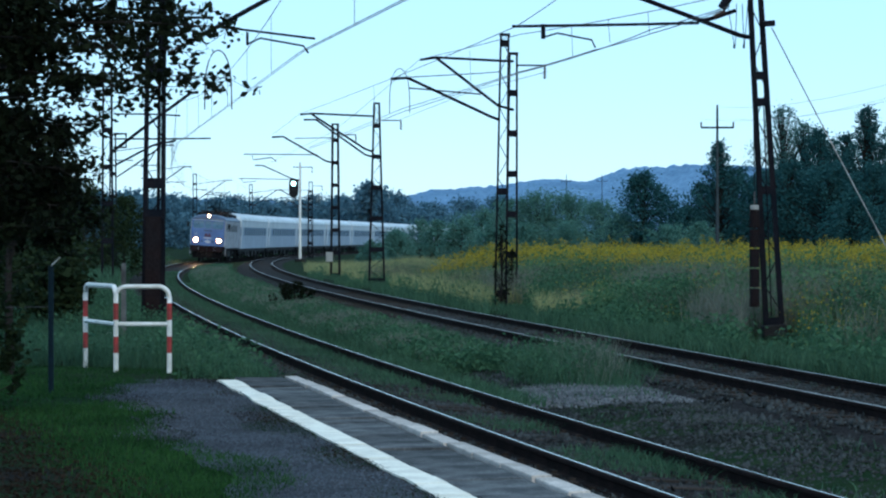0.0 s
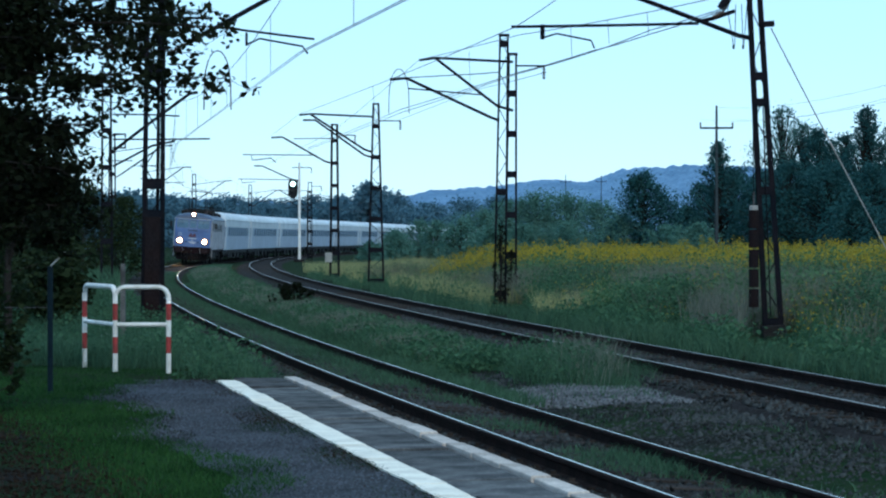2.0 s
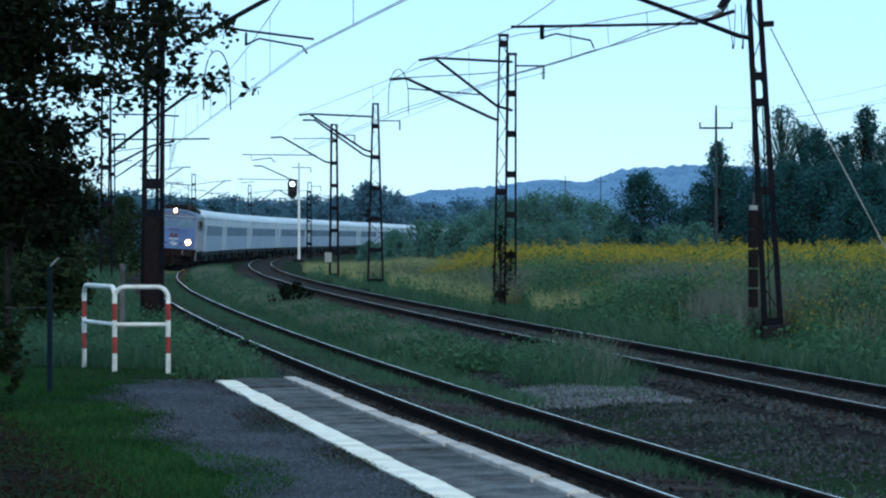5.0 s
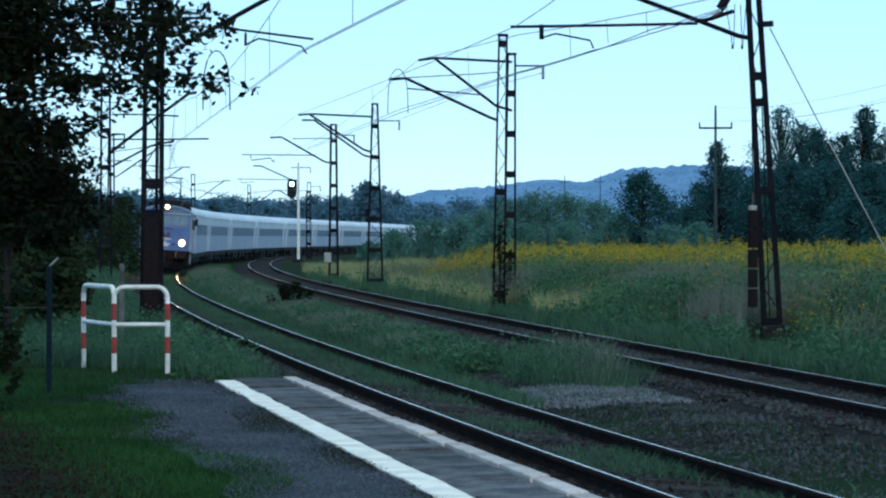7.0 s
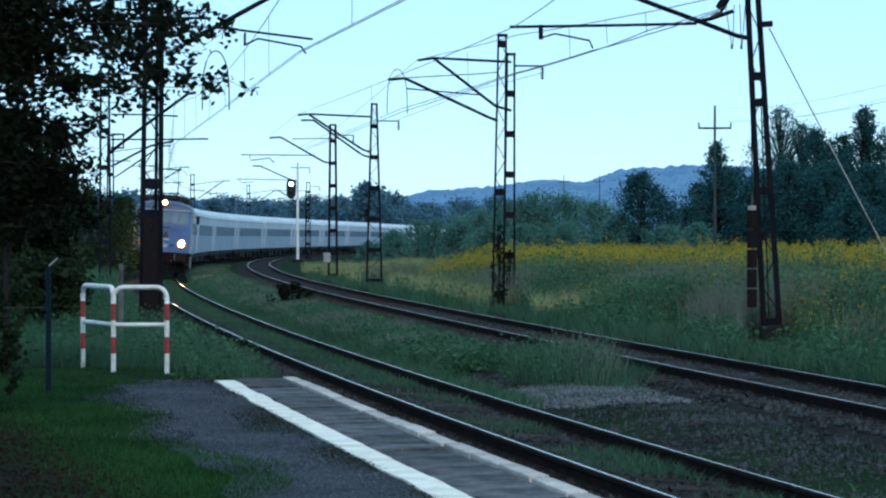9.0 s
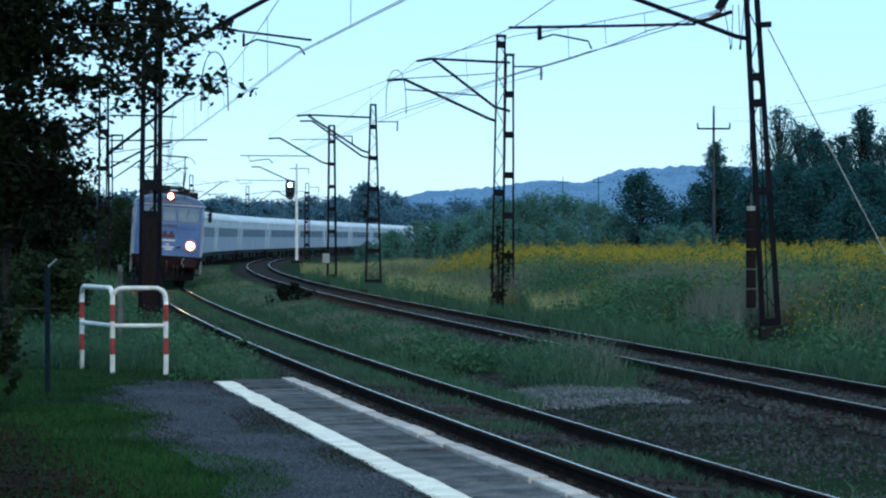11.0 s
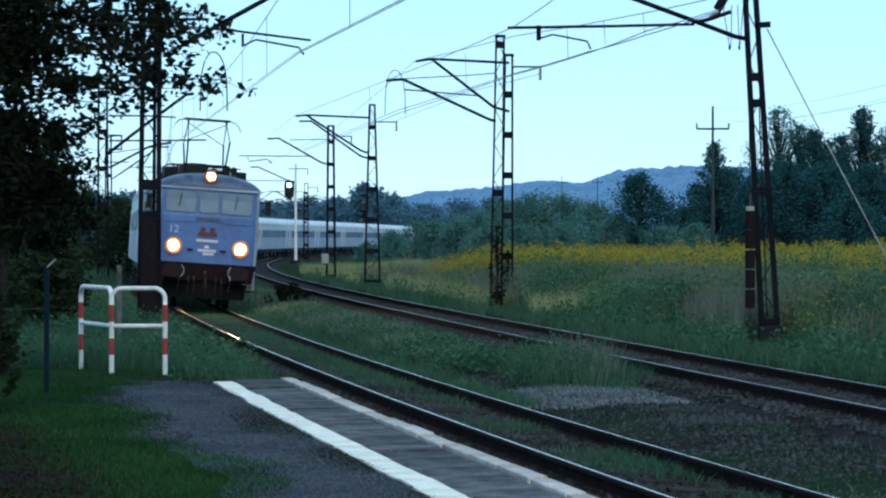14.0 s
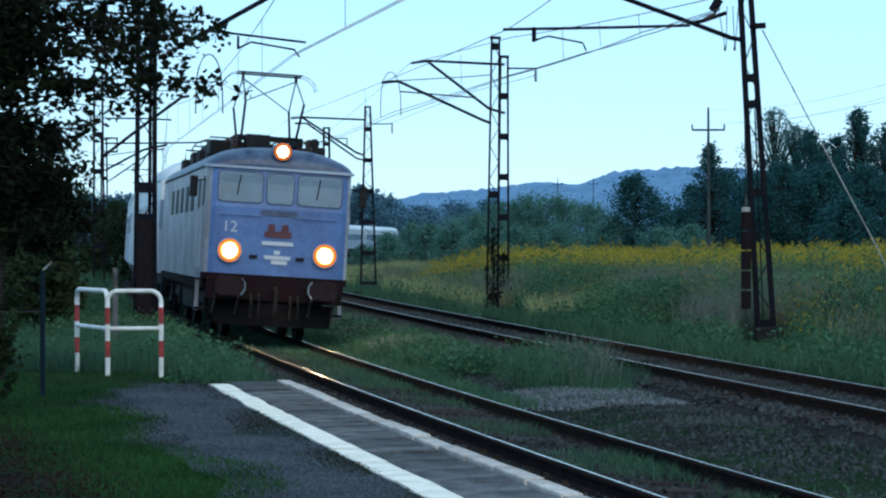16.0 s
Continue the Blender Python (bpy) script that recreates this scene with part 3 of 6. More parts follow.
def masts_and_wires():
    lab = "dark weathered steel lattice mast carrying overhead wires beside the track"
    # outer side of track A
    m = mast(-5.57, 47.0, 0.30, 8.6, 0.37, 0.28, "dark lattice mast with rust-brown casing behind the barrier", rust=(0.1, 2.08), lean=0.6, flange=0.04, plate_z=(0.4, 2.12, 2.72, 4.9, 7.0))
    part("post", box(bmesh.new(), (0.06, 0.14, 3.6), (0.06, 0.06, 8.2)), M_MAST, m)
    bracket(m, 0.36, 5.2, 6.6, 2.9, 1.5, side=1, drop=1.2, r=0.05)
    part_side(m)
    m = mast(-12.75, 93.0, 0.1, 8.4, 0.42, 0.3, lab, plates=6)
    rod(m, "raking_strut", ((200, 268), (260, 222), (336, 166), (350, 164)), 93.0, 0.065)
    rod(m, "tie_bar", ((200, 203), (262, 203), (318, 206)), 93.0, 0.035)
    rod(m, "register_tube", ((200, 247), (290, 247), (372, 246)), 93.0, 0.035)
    rod(m, "lower_strut", ((200, 295), (270, 258), (310, 250)), 93.0, 0.045)
    rod(m, "bracket_frame", ((200, 238), (222, 238), (222, 262), (200, 262)), 93.0, 0.05)
    for y in A_MASTS[2:]:
        th = float(heading(LINE_A, y))
        x = float(line_x(LINE_A, y)) - 2.75 / math.cos(th)
        m = mast(x, y, gz(x, y), 7.3, 0.4, 0.28, lab, plates=6, laced=False)
        bracket(m, 0.3, 5.0, 6.4, 2.7, 1.7, side=1, r=0.045)
        part_side(m)
    # inner side of track B
    m = mast(6.52, 48.4, 0.2, 9.2, 0.32, 0.16, "tall dark lattice anchor mast with a guy wire and weights", lean=-3.3, flange=0.05, plate_z=(0.12, 2.72, 4.46, 4.98, 7.4), plate_h=0.16)
    rod(m, "raking_strut", ((1330, 68), (1308, 64), (1240, 38), (1100, -14)), 48.4, 0.05)
    rod(m, "register_tube", ((1236, 42), (1100, 45), (905, 48)), 48.4, 0.032)
    rod(m, "tie_bar", ((1300, 20), (1262, 33), (1240, 38)), 48.4, 0.045)
    rod(m, "drop_bracket", ((960, 44), (960, 70)), 48.4, 0.05)
    rod(m, "steady_arm", ((958, 68), (985, 60), (1046, 72), (1052, 86)), 48.4, 0.02)
    rod(m, "pulley_block", ((1276, 16), (1288, -4)), 48.4, 0.1)
    inv = m.matrix_basis.inverted()
    part("bracket_box", box(bmesh.new(), inv @ Vector(px(1359, 43, 48.3)), (0.24, 0.14, 0.11), bevel=0.01), M_MAST, m)
    insulator(m, inv @ Vector(px(1262, 32, 48.4)), inv @ Vector(px(1282, 22, 48.4)))
    # stack of tension weights hung beside the mast, thin pale gaps between them
    for k in range(5):
        a, b = inv @ Vector(px(1334, 544 - 35 * k, 48.2)), inv @ Vector(px(1334, 512 - 35 * k, 48.2))
        part("tension_weight", tube(bmesh.new(), a, b, 0.1, 14), M_MAST_RUST, m)
    part("weight_cap", tube(bmesh.new(), inv @ Vector(px(1334, 373, 48.2)), inv @ Vector(px(1334, 364, 48.2)), 0.085, 14), M_CONCRETE, m, "pale concrete top weight")
    part("weight_rod", tube(bmesh.new(), inv @ Vector(px(1334, 548, 48.2)), inv @ Vector(px(1334, 340, 48.2)), 0.014, 6), M_WIRE, m)
    part("tension_cable", sweep(bmesh.new(), [inv @ Vector(px(1334, 340, 48.2)), inv @ Vector(px(1331, 120, 48.2)), inv @ Vector(px(1326, -10, 48.2))], 0.01, 5), M_MAST, m)
    part("guide_rod", sweep(bmesh.new(), [inv @ Vector(px(1350, 190, 48.3)), inv @ Vector(px(1364, 560, 48.3))], 0.014, 5), M_MAST, m)
    # slack loops of cable ending in small clamps below the pulley block
    for x0, x1 in ((1286, 1298), (1302, 1300), (1312, 1315), (1322, 1316)):
        part("stay_cable", sweep(bmesh.new(), [inv @ Vector(px(x0, 8, 48.4)), inv @ Vector(px(x1, 82, 48.4))], 0.008, 4), M_MAST, m)
    for x in (1298, 1315):
        part("clamp", tube(bmesh.new(), inv @ Vector(px(x, 80, 48.4)), inv @ Vector(px(x, 87, 48.4)), 0.022, 6), M_MAST, m)
    wire("guy_wire", [px(1364, 50, 48.4), px(1460, 235, 48.4), px(1568, 440, 48.4), px(1600, 505, 48.4)], 0.013, "pale steel guy wire holding the anchor mast", "guy wires", M_CONCRETE)
    m = mast(1.70, 73.6, -0.2, 8.3, 0.34, 0.23, lab, lean=0.9, flange=0.03, plate_z=(0.5, 3.56, 8.0))
    rod(m, "raking_strut", ((690, 141), (720, 139), (868, 208), (884, 214)), 73.6, 0.05)
    rod(m, "register_tube", ((722, 157), (850, 168)), 73.6, 0.024)
    rod(m, "tie_bar", ((720, 138), (850, 131), (884, 128)), 73.6, 0.016)
    m = mast(2.10, 76.5, -0.2, 7.95, 0.36, 0.22, "dark steel mast with broad batten plates beside another mast", lean=0.5, plate_z=[0.38 + 1.26 * k for k in range(6)], laced=False, flange=0.032)
    rod(m, "tie_bar", ((742, 107), (772, 103), (908, 110)), 76.5, 0.045)
    rod(m, "raking_strut", ((770, 103), (880, 188), (908, 196)), 76.5, 0.05)
    feeder_arm(m, 0.27, 7.55, 0.85)
    m = mast(-3.0, 109.7, -0.29, 8.3, 0.72, 0.22, lab, plates=6, flange=0.045)
    rod(m, "tie_bar", ((530, 204), (550, 202), (662, 207)), 109.7, 0.05)
    rod(m, "raking_strut", ((550, 203), (645, 265), (660, 270)), 109.7, 0.055)
    rod(m, "raking_strut", ((536, 213), (558, 213), (645, 275), (660, 279)), 109.7, 0.05)
    feeder_arm(m, 0.27, 7.5, 0.95)
    m = mast(-5.73, 129.6, -0.3, 8.3, 0.46, 0.27, lab, plates=7, laced=False, flange=0.06)
    rod(m, "raking_strut", ((480, 244), (500, 243), (575, 286), (590, 290)), 129.6, 0.055)
    rod(m, "register_tube", ((430, 274), (560, 275)), 129.6, 0.03)
    rod(m, "tie_bar", ((520, 246), (592, 245)), 129.6, 0.025)
    rod(m, "steady_arm", ((445, 276), (447, 284), (480, 280), (488, 288)), 129.6, 0.03)
    feeder_arm(m, 0.27, 7.7, 0.95)
    part("relay_box", box(bmesh.new(), (-0.3, -0.2, 1.25), (0.36, 0.25, 0.5), bevel=0.02), M_CONCRETE, m, "small pale grey cabinet on a post")
    for y, x in ((225.0, -12.2), (267.0, -14.6)):
        m = mast(x, y, -0.1, 7.2, 0.42, 0.3, lab, plates=6, laced=False)
        bracket(m, 0.28, 4.9, 6.4, 2.7, 1.5, r=0.05)
        feeder_arm(m, 0.27, 6.8, 0.9)
    ys = (6.0,) + A_MASTS + (300.0, 345.0)
    lats = (0.74, 0.42, 0.2, 0.3, 0.0, 0.3, 0.0, 0.3, 0.0)
    for i in range(len(ys) - 1):
        span(LINE_A, 0.0, ys[i], ys[i + 1], lats[i], lats[i + 1], 5.55, 7.2, 6, "twin contact wires and messenger above the outer track")
    label = "overhead wire running between the masts of the inner track"
    for pts in (((545, 262, 109.7), (712, 193, 70.7), (916, 129, 54.5), (1046, 91, 48.4), (1150, 61, 47.6), (1275, 20, 47.0)),
                ((545, 265, 109.9), (712, 199, 70.9), (916, 131, 54.6), (1046, 93, 48.5), (1150, 54, 47.8), (1290, 12, 47.2)),
                ((480, 240, 140.0), (528, 203, 109.7), (690, 141, 73.6), (912, 48, 48.4), (1000, -12, 42.0)),
                ((470, 292, 170.0), (590, 233, 109.7), (742, 106, 76.5), (920, 62, 62.0), (1100, 31, 55.0), (1285, -8, 48.6)),
                ((967, 128, 76.5), (840, 160, 92.0), (707, 212, 109.7))):
        wire("overhead_wire", sagging([Vector(px(*p)) for p in pts], 0.015), 0.010, label)
    # droppers between messenger and contact wire near the anchor mast
    for x0, y0, x1, y1, d in ((1075, 36, 1078, 77, 49.5), (1145, 22, 1148, 60, 48.6), (1010, 48, 1012, 101, 52.0), (830, 92, 832, 152, 66.0), (660, 152, 664, 218, 82.0)):
        wire("dropper", [px(x0, y0, d), px(x1, y1, d)], 0.006, "thin dropper wire hanging between overhead wires", "droppers")
    # looped jumper cables
    for cx, cy, d, s in ((385, 140, 47.0, 1.0), (706, 160, 73.6, 0.75)):
        pts = []
        for k in range(13):
            a = math.pi * k / 12
            pts.append(px(cx - 24 * s * math.cos(a), cy + (55 - 105 * math.sin(a) ** 0.6) * s, d))
        wire("jumper_cable", pts, 0.013, "looped jumper cable between overhead wires", "jumper cables")
    for p, q in (((1240, 212, 130.0), (1700, 150, 60.0)), ((1298, 212, 130.0), (1720, 130, 60.0)), ((1268, 190, 130.0), (1700, 115, 60.0))):
        wire("power_line", sagging([Vector(px(*p)), Vector(px(*q))], 0.4), 0.005, "thin power line from the wooden pole", "power lines")


def sagging(pts, sag=0.07):
    """Points along a hung wire, each span bowing down a little."""
    out = []
    for a, b in zip(pts, pts[1:]):
        for k in range(8):
            f = k / 8
            out.append(a.lerp(b, f) - Vector((0, 0, sag * 4 * f * (1 - f))))
    return out + [pts[-1]]


def part_side(m):
    part("cross_arm", sweep(bmesh.new(), [(-0.35, 0, 5.9), (1.1, 0, 5.9)], 0.03, 6), M_MAST, m)


# ---------------------------------------------------------------- barrier, post, signal, pole


def barrier():
    """Two tubular hoops on three shared legs, with red and white bands and mid rails."""
    t = thing("hoop_barrier", "red and white banded tubular steel barrier at the platform end", "barrier")
    h, r, rc, zb = 1.16, 0.033, 0.14, 0.18
    up = Vector((0, 0, 1))
    legs = [Vector((-4.88, 33.4, zb)), Vector((-4.277, 32.0, zb)), Vector((-3.58, 32.0, zb))]
    bands = ((-0.3, 0.295, M_WHITE), (0.295, 0.51, M_RED), (0.51, 0.725, M_WHITE), (0.725, 0.945, M_RED))
    for base in legs:
        for z0, z1, m in bands:
            part("post_band", tube(bmesh.new(), base + up * z0, base + up * z1, r, 12), m, t)
    for p, q, rr in ((legs[0], legs[1], r), (legs[1], legs[2], r - 0.003)):
        d = (q - p).normalized()
        pts = [p + up * 0.945]
        for k in range(7):
            e = math.pi / 2 * k / 6
            pts.append(p + up * (h - rc) + d * rc * (1 - math.cos(e)) + up * rc * math.sin(e))
        for k in range(7):
            e = math.pi / 2 * (1 - k / 6)
            pts.append(q + up * (h - rc) - d * rc * (1 - math.cos(e)) + up * rc * math.sin(e))
        pts.append(q + up * 0.945)
        part("top_hoop", sweep(bmesh.new(), pts, rr, 12), M_WHITE, t, smooth=True)
        part("mid_rail", tube(bmesh.new(), p + up * 0.67, q + up * 0.67, r * 0.85, 12), M_WHITE, t)


def fence_post():
    t = thing("fence_post", "dark green steel fence post with a bent top", "fence post")
    x, y = -4.42, 27.6
    part("shaft", tube(bmesh.new(), (x, y, 0.0), (x, y, 1.66), 0.031, 10), M_GREENPOST, t)
    part("bent_top", sweep(bmesh.new(), [(x, y, 1.63), (x + 0.01, y, 1.67), (x + 0.17, y, 1.82)], 0.010, 8), M_CONCRETE, t, "pale angled top")
    wire("fence_wire", [(x, y, 1.2), (x - 2.2, y + 0.4, 1.17), (x - 4.5, y + 0.8, 1.2)], 0.004, "thin steel fence wire in the grass", "fence wires")


def concrete_post():
    x, y = -5.35, 41.0
    bm = bmesh.new()
    loft(bm, [[(x - w, y - w, z), (x + w, y - w, z), (x + w, y + w, z), (x - w, y + w, z)] for w, z in ((0.045, 0.0), (0.036, 1.5), (0.028, 1.55))])
    tagged(part("marker_post", bm, M_SLAB), "slim pale concrete post standing in the grass", "post")


def signal():
    t = thing("railway_signal", "tall railway signal with a lit white-green lamp on a pale post", "railway signal", m=pose(-12.0, 205.0, -0.15))
    part("post", tube(bmesh.new(), (0, 0, 0), (0, 0, 8.4), 0.125, 10, 0.09), M_WHITE, t)
    part("base", box(bmesh.new(), (0, 0, 0.1), (0.9, 0.7, 0.5), bevel=0.05), M_BLACK, t)
    bm = bmesh.new()
    pts = []
    w, z0, z1 = 0.40, 5.45, 7.05
    for k in range(24):
        a = 2 * math.pi * k / 24
        pts.append((-0.52 + w * math.cos(a), (z1 - w if math.sin(a) >= 0 else z0 + w) + w * math.sin(a)))
    loft(bm, [[(px, yy, pz) for px, pz in pts] for yy in (-0.42, -0.30)][::-1])
    head = part("signal_head", bm, M_SIGNAL, t)
    for k, zz in enumerate((6.62, 6.15)):
        m = M_SIGLAMP if k == 0 else M_LENS
        part("lens", tube(bmesh.new(), (-0.52, -0.45, zz), (-0.52, -0.42, zz), 0.19 if k == 0 else 0.14, 16), m, head)
        bm = tube(bmesh.new(), (-0.52, -0.62, zz + 0.02), (-0.52, -0.42, zz + 0.02), 0.23, 16, caps=False)
        part("hood", bm, M_SIGNAL, head)
    part("bracket", sweep(bmesh.new(), [(0, 0, 6.3), (-0.5, -0.3, 6.3)], 0.05, 6), M_SIGNAL, t)
    part("cross_arm", sweep(bmesh.new(), [(-0.6, 0, 8.0), (1.0, 0, 8.0)], 0.04, 6), M_MAST, t)
    insulator(t, (1.0, 0, 8.0), (1.0, 0, 7.5))
    # the same post carries a cantilever for the overhead line
    rod(t, "raking_strut", ((450, 294), (464, 294), (512, 316), (530, 322)), 205.0, 0.06)
    rod(t, "register_tube", ((421, 317), (530, 319)), 205.0, 0.035)
    rod(t, "steady_arm", ((427, 318), (429, 324), (452, 322)), 205.0, 0.03)


def power_pole(x, y, h, label):
    t = thing("power_pole", label, "utility pole", "power poles", pose(x, y, gz(x, y)))
    part("shaft", tube(bmesh.new(), (0, 0, -0.3), (0, 0, h), 0.11, 10, 0.06), M_WOOD, t)
    part("cross_arm", box(bmesh.new(), (0, 0, h - 1.0), (1.75, 0.1, 0.1)), M_MAST, t)
    for sx in (-0.85, 0.85):
        insulator(t, (sx, 0, h - 0.95), (sx, 0, h - 0.7))
    insulator(t, (0, 0, h), (0, 0, h + 0.2))


# ---------------------------------------------------------------- the train
def side_outline(w, z0, z1, zr, n=8):
    """Closed outline of a rail vehicle's cross-section: straight sides and an arched roof."""
    pts = [(-w, z0), (w, z0), (w, z1)]
    for k in range(1, 2 * n):
        a = math.pi * k / (2 * n)
        pts.append((w * math.cos(a) ** 1.0 if a <= math.pi / 2 else -w * abs(math.cos(a)), z1 + (zr - z1) * math.sin(a) ** 0.8))
    pts.append((-w, z1))
    return pts


def arch_outline(w, z0, z1, rise, n=9):
    """Closed outline of a shallow arched roof whose shoulders turn down in a tight curve."""
    pts = [(-w, z0), (w, z0), (w, z1)]
    for k in range(1, 2 * n):
        u = math.cos(math.pi * k / (2 * n))
        pts.append((w * u, z1 + rise * (1 - abs(u) ** 2.6) ** 0.62))
    pts.append((-w, z1))
    return pts


def panel(bm, x0, x1, z0, z1, y, depth=0.03, r=0.08, n=4):
    """A rounded flat panel facing +y."""
    pts = []
    for cx, cz, a0 in ((x1 - r, z1 - r, 0), (x0 + r, z1 - r, 90), (x0 + r, z0 + r, 180), (x1 - r, z0 + r, 270)):
        for k in range(n + 1):
            a = radians(a0 + 90 * k / n)
            pts.append((cx + r * math.cos(a), cz + r * math.sin(a)))
    loft(bm, [[(px, yy, pz) for px, pz in pts] for yy in (y - depth, y)][::-1])
    return bm


def text_mesh(body, size, m, name, material, parent, depth=0.004):
    c = bpy.data.curves.new(name, "FONT")
    c.body, c.size, c.extrude = body, size, depth
    c.align_x = "CENTER"
    tmp = bpy.data.objects.new(name, c)
    me = bpy.data.meshes.new_from_object(tmp)
    bpy.data.objects.remove(tmp)
    me.materials.clear()
    me.materials.append(material)
    ob = new(name, me)
    ob.parent = parent
    ob.matrix_basis = m
    return ob


def wheelset(parent, y, r=0.625):
    bm = bmesh.new()
    for sx in (-1, 1):
        tube(bm, (sx * 0.69, 0, 0), (sx * 0.82, 0, 0), r, 24)
        tube(bm, (sx * 0.665, 0, 0), (sx * 0.69, 0, 0), r + 0.028, 24)
        for k in range(8):
            a = 2 * math.pi * k / 8
            box(bm, (sx * 0.83, 0.36 * math.cos(a), 0.36 * math.sin(a)), (0.02, 0.1, 0.1))
    tube(bm, (-0.7, 0, 0), (0.7, 0, 0), 0.09, 12)
    w = part("wheelset", bm, M_BLACK, parent)
    w.location = (0, y, r)
    return w


def bogie_frame(parent, y, half, w=1.02, name="bogie_frame"):
    bm = bmesh.new()
    for sx in (-1, 1):
        box(bm, (sx * w, y, 0.72), (0.16, 2 * half + 1.3, 0.26), bevel=0.02)
        for k in (-half, half):
            box(bm, (sx * (w + 0.06), y + k, 0.62), (0.22, 0.36, 0.42), bevel=0.03)
            tube(bm, (sx * (w + 0.05), y + k - 0.34, 0.75), (sx * (w + 0.05), y + k - 0.34, 1.12), 0.09, 8)
            tube(bm, (sx * (w + 0.05), y + k + 0.34, 0.75), (sx * (w + 0.05), y + k + 0.34, 1.12), 0.09, 8)
    box(bm, (0, y, 0.78), (2 * w, 0.5, 0.3))
    return part(name, bm, M_BLACK, parent)


def pantograph(parent, y, up):
    """Diamond pantograph; up is the height of the head above its base frame."""
    z0, zt = 4.06, 4.06 + up
    zm, spread = z0 + up * 0.5, (1.45 if up > 0.8 else 1.75)
    bm = bmesh.new()
    for sx in (-1, 1):
        box(bm, (sx * 0.62, y, z0 - 0.06), (0.1, 1.9, 0.14))
        box(bm, (0, y + sx * 0.6, z0), (1.24, 0.06, 0.06))
    p = part("pantograph", bm, M_BLACK, parent)
    for sx in (-1, 1):
        for sy in (-1, 1):
            part("lower_arm", sweep(bmesh.new(), [(sx * 0.56, y + sy * 0.6, z0), (sx * 0.59, y + sy * spread, zm)], 0.026, 6), M_BLACK, p)
            part("upper_arm", sweep(bmesh.new(), [(sx * 0.59, y + sy * spread, zm), (sx * 0.55, y, zt - 0.1)], 0.015, 6), M_BLACK, p)
            part("foot", tube(bmesh.new(), (sx * 0.62, y + sy * 0.8, z0 - 0.34), (sx * 0.62, y + sy * 0.8, z0 - 0.1), 0.07, 8), M_INSUL, p)
        part("head_post", sweep(bmesh.new(), [(sx * 0.55, y, zt - 0.14), (sx * 0.55, y, zt)], 0.035, 6), M_BLACK, p)
        part("brace", sweep(bmesh.new(), [(sx * 0.59, y + sx * spread, zm), (-sx * 0.55, y, zt - 0.12)], 0.013, 5), M_BLACK, p)
    for sy, dz in ((-0.16, -0.02), (0.16, 0.0)):
        for sx in (-1, 1):
            pts = [(sx * 0.98, y + sy, zt - 0.30 + dz), (sx * 0.93, y + sy, zt - 0.16 + dz), (sx * 0.8, y + sy, zt - 0.04 + dz), (sx * 0.66, y + sy, zt + dz)]
            part("horn", sweep(bmesh.new(), pts, 0.008, 6), M_BLACK, p)
        part("collector_strip", box(bmesh.new(), (0, y + sy, zt + dz), (1.34, 0.05, 0.035), bevel=0.006), M_BLACK, p)
    return p


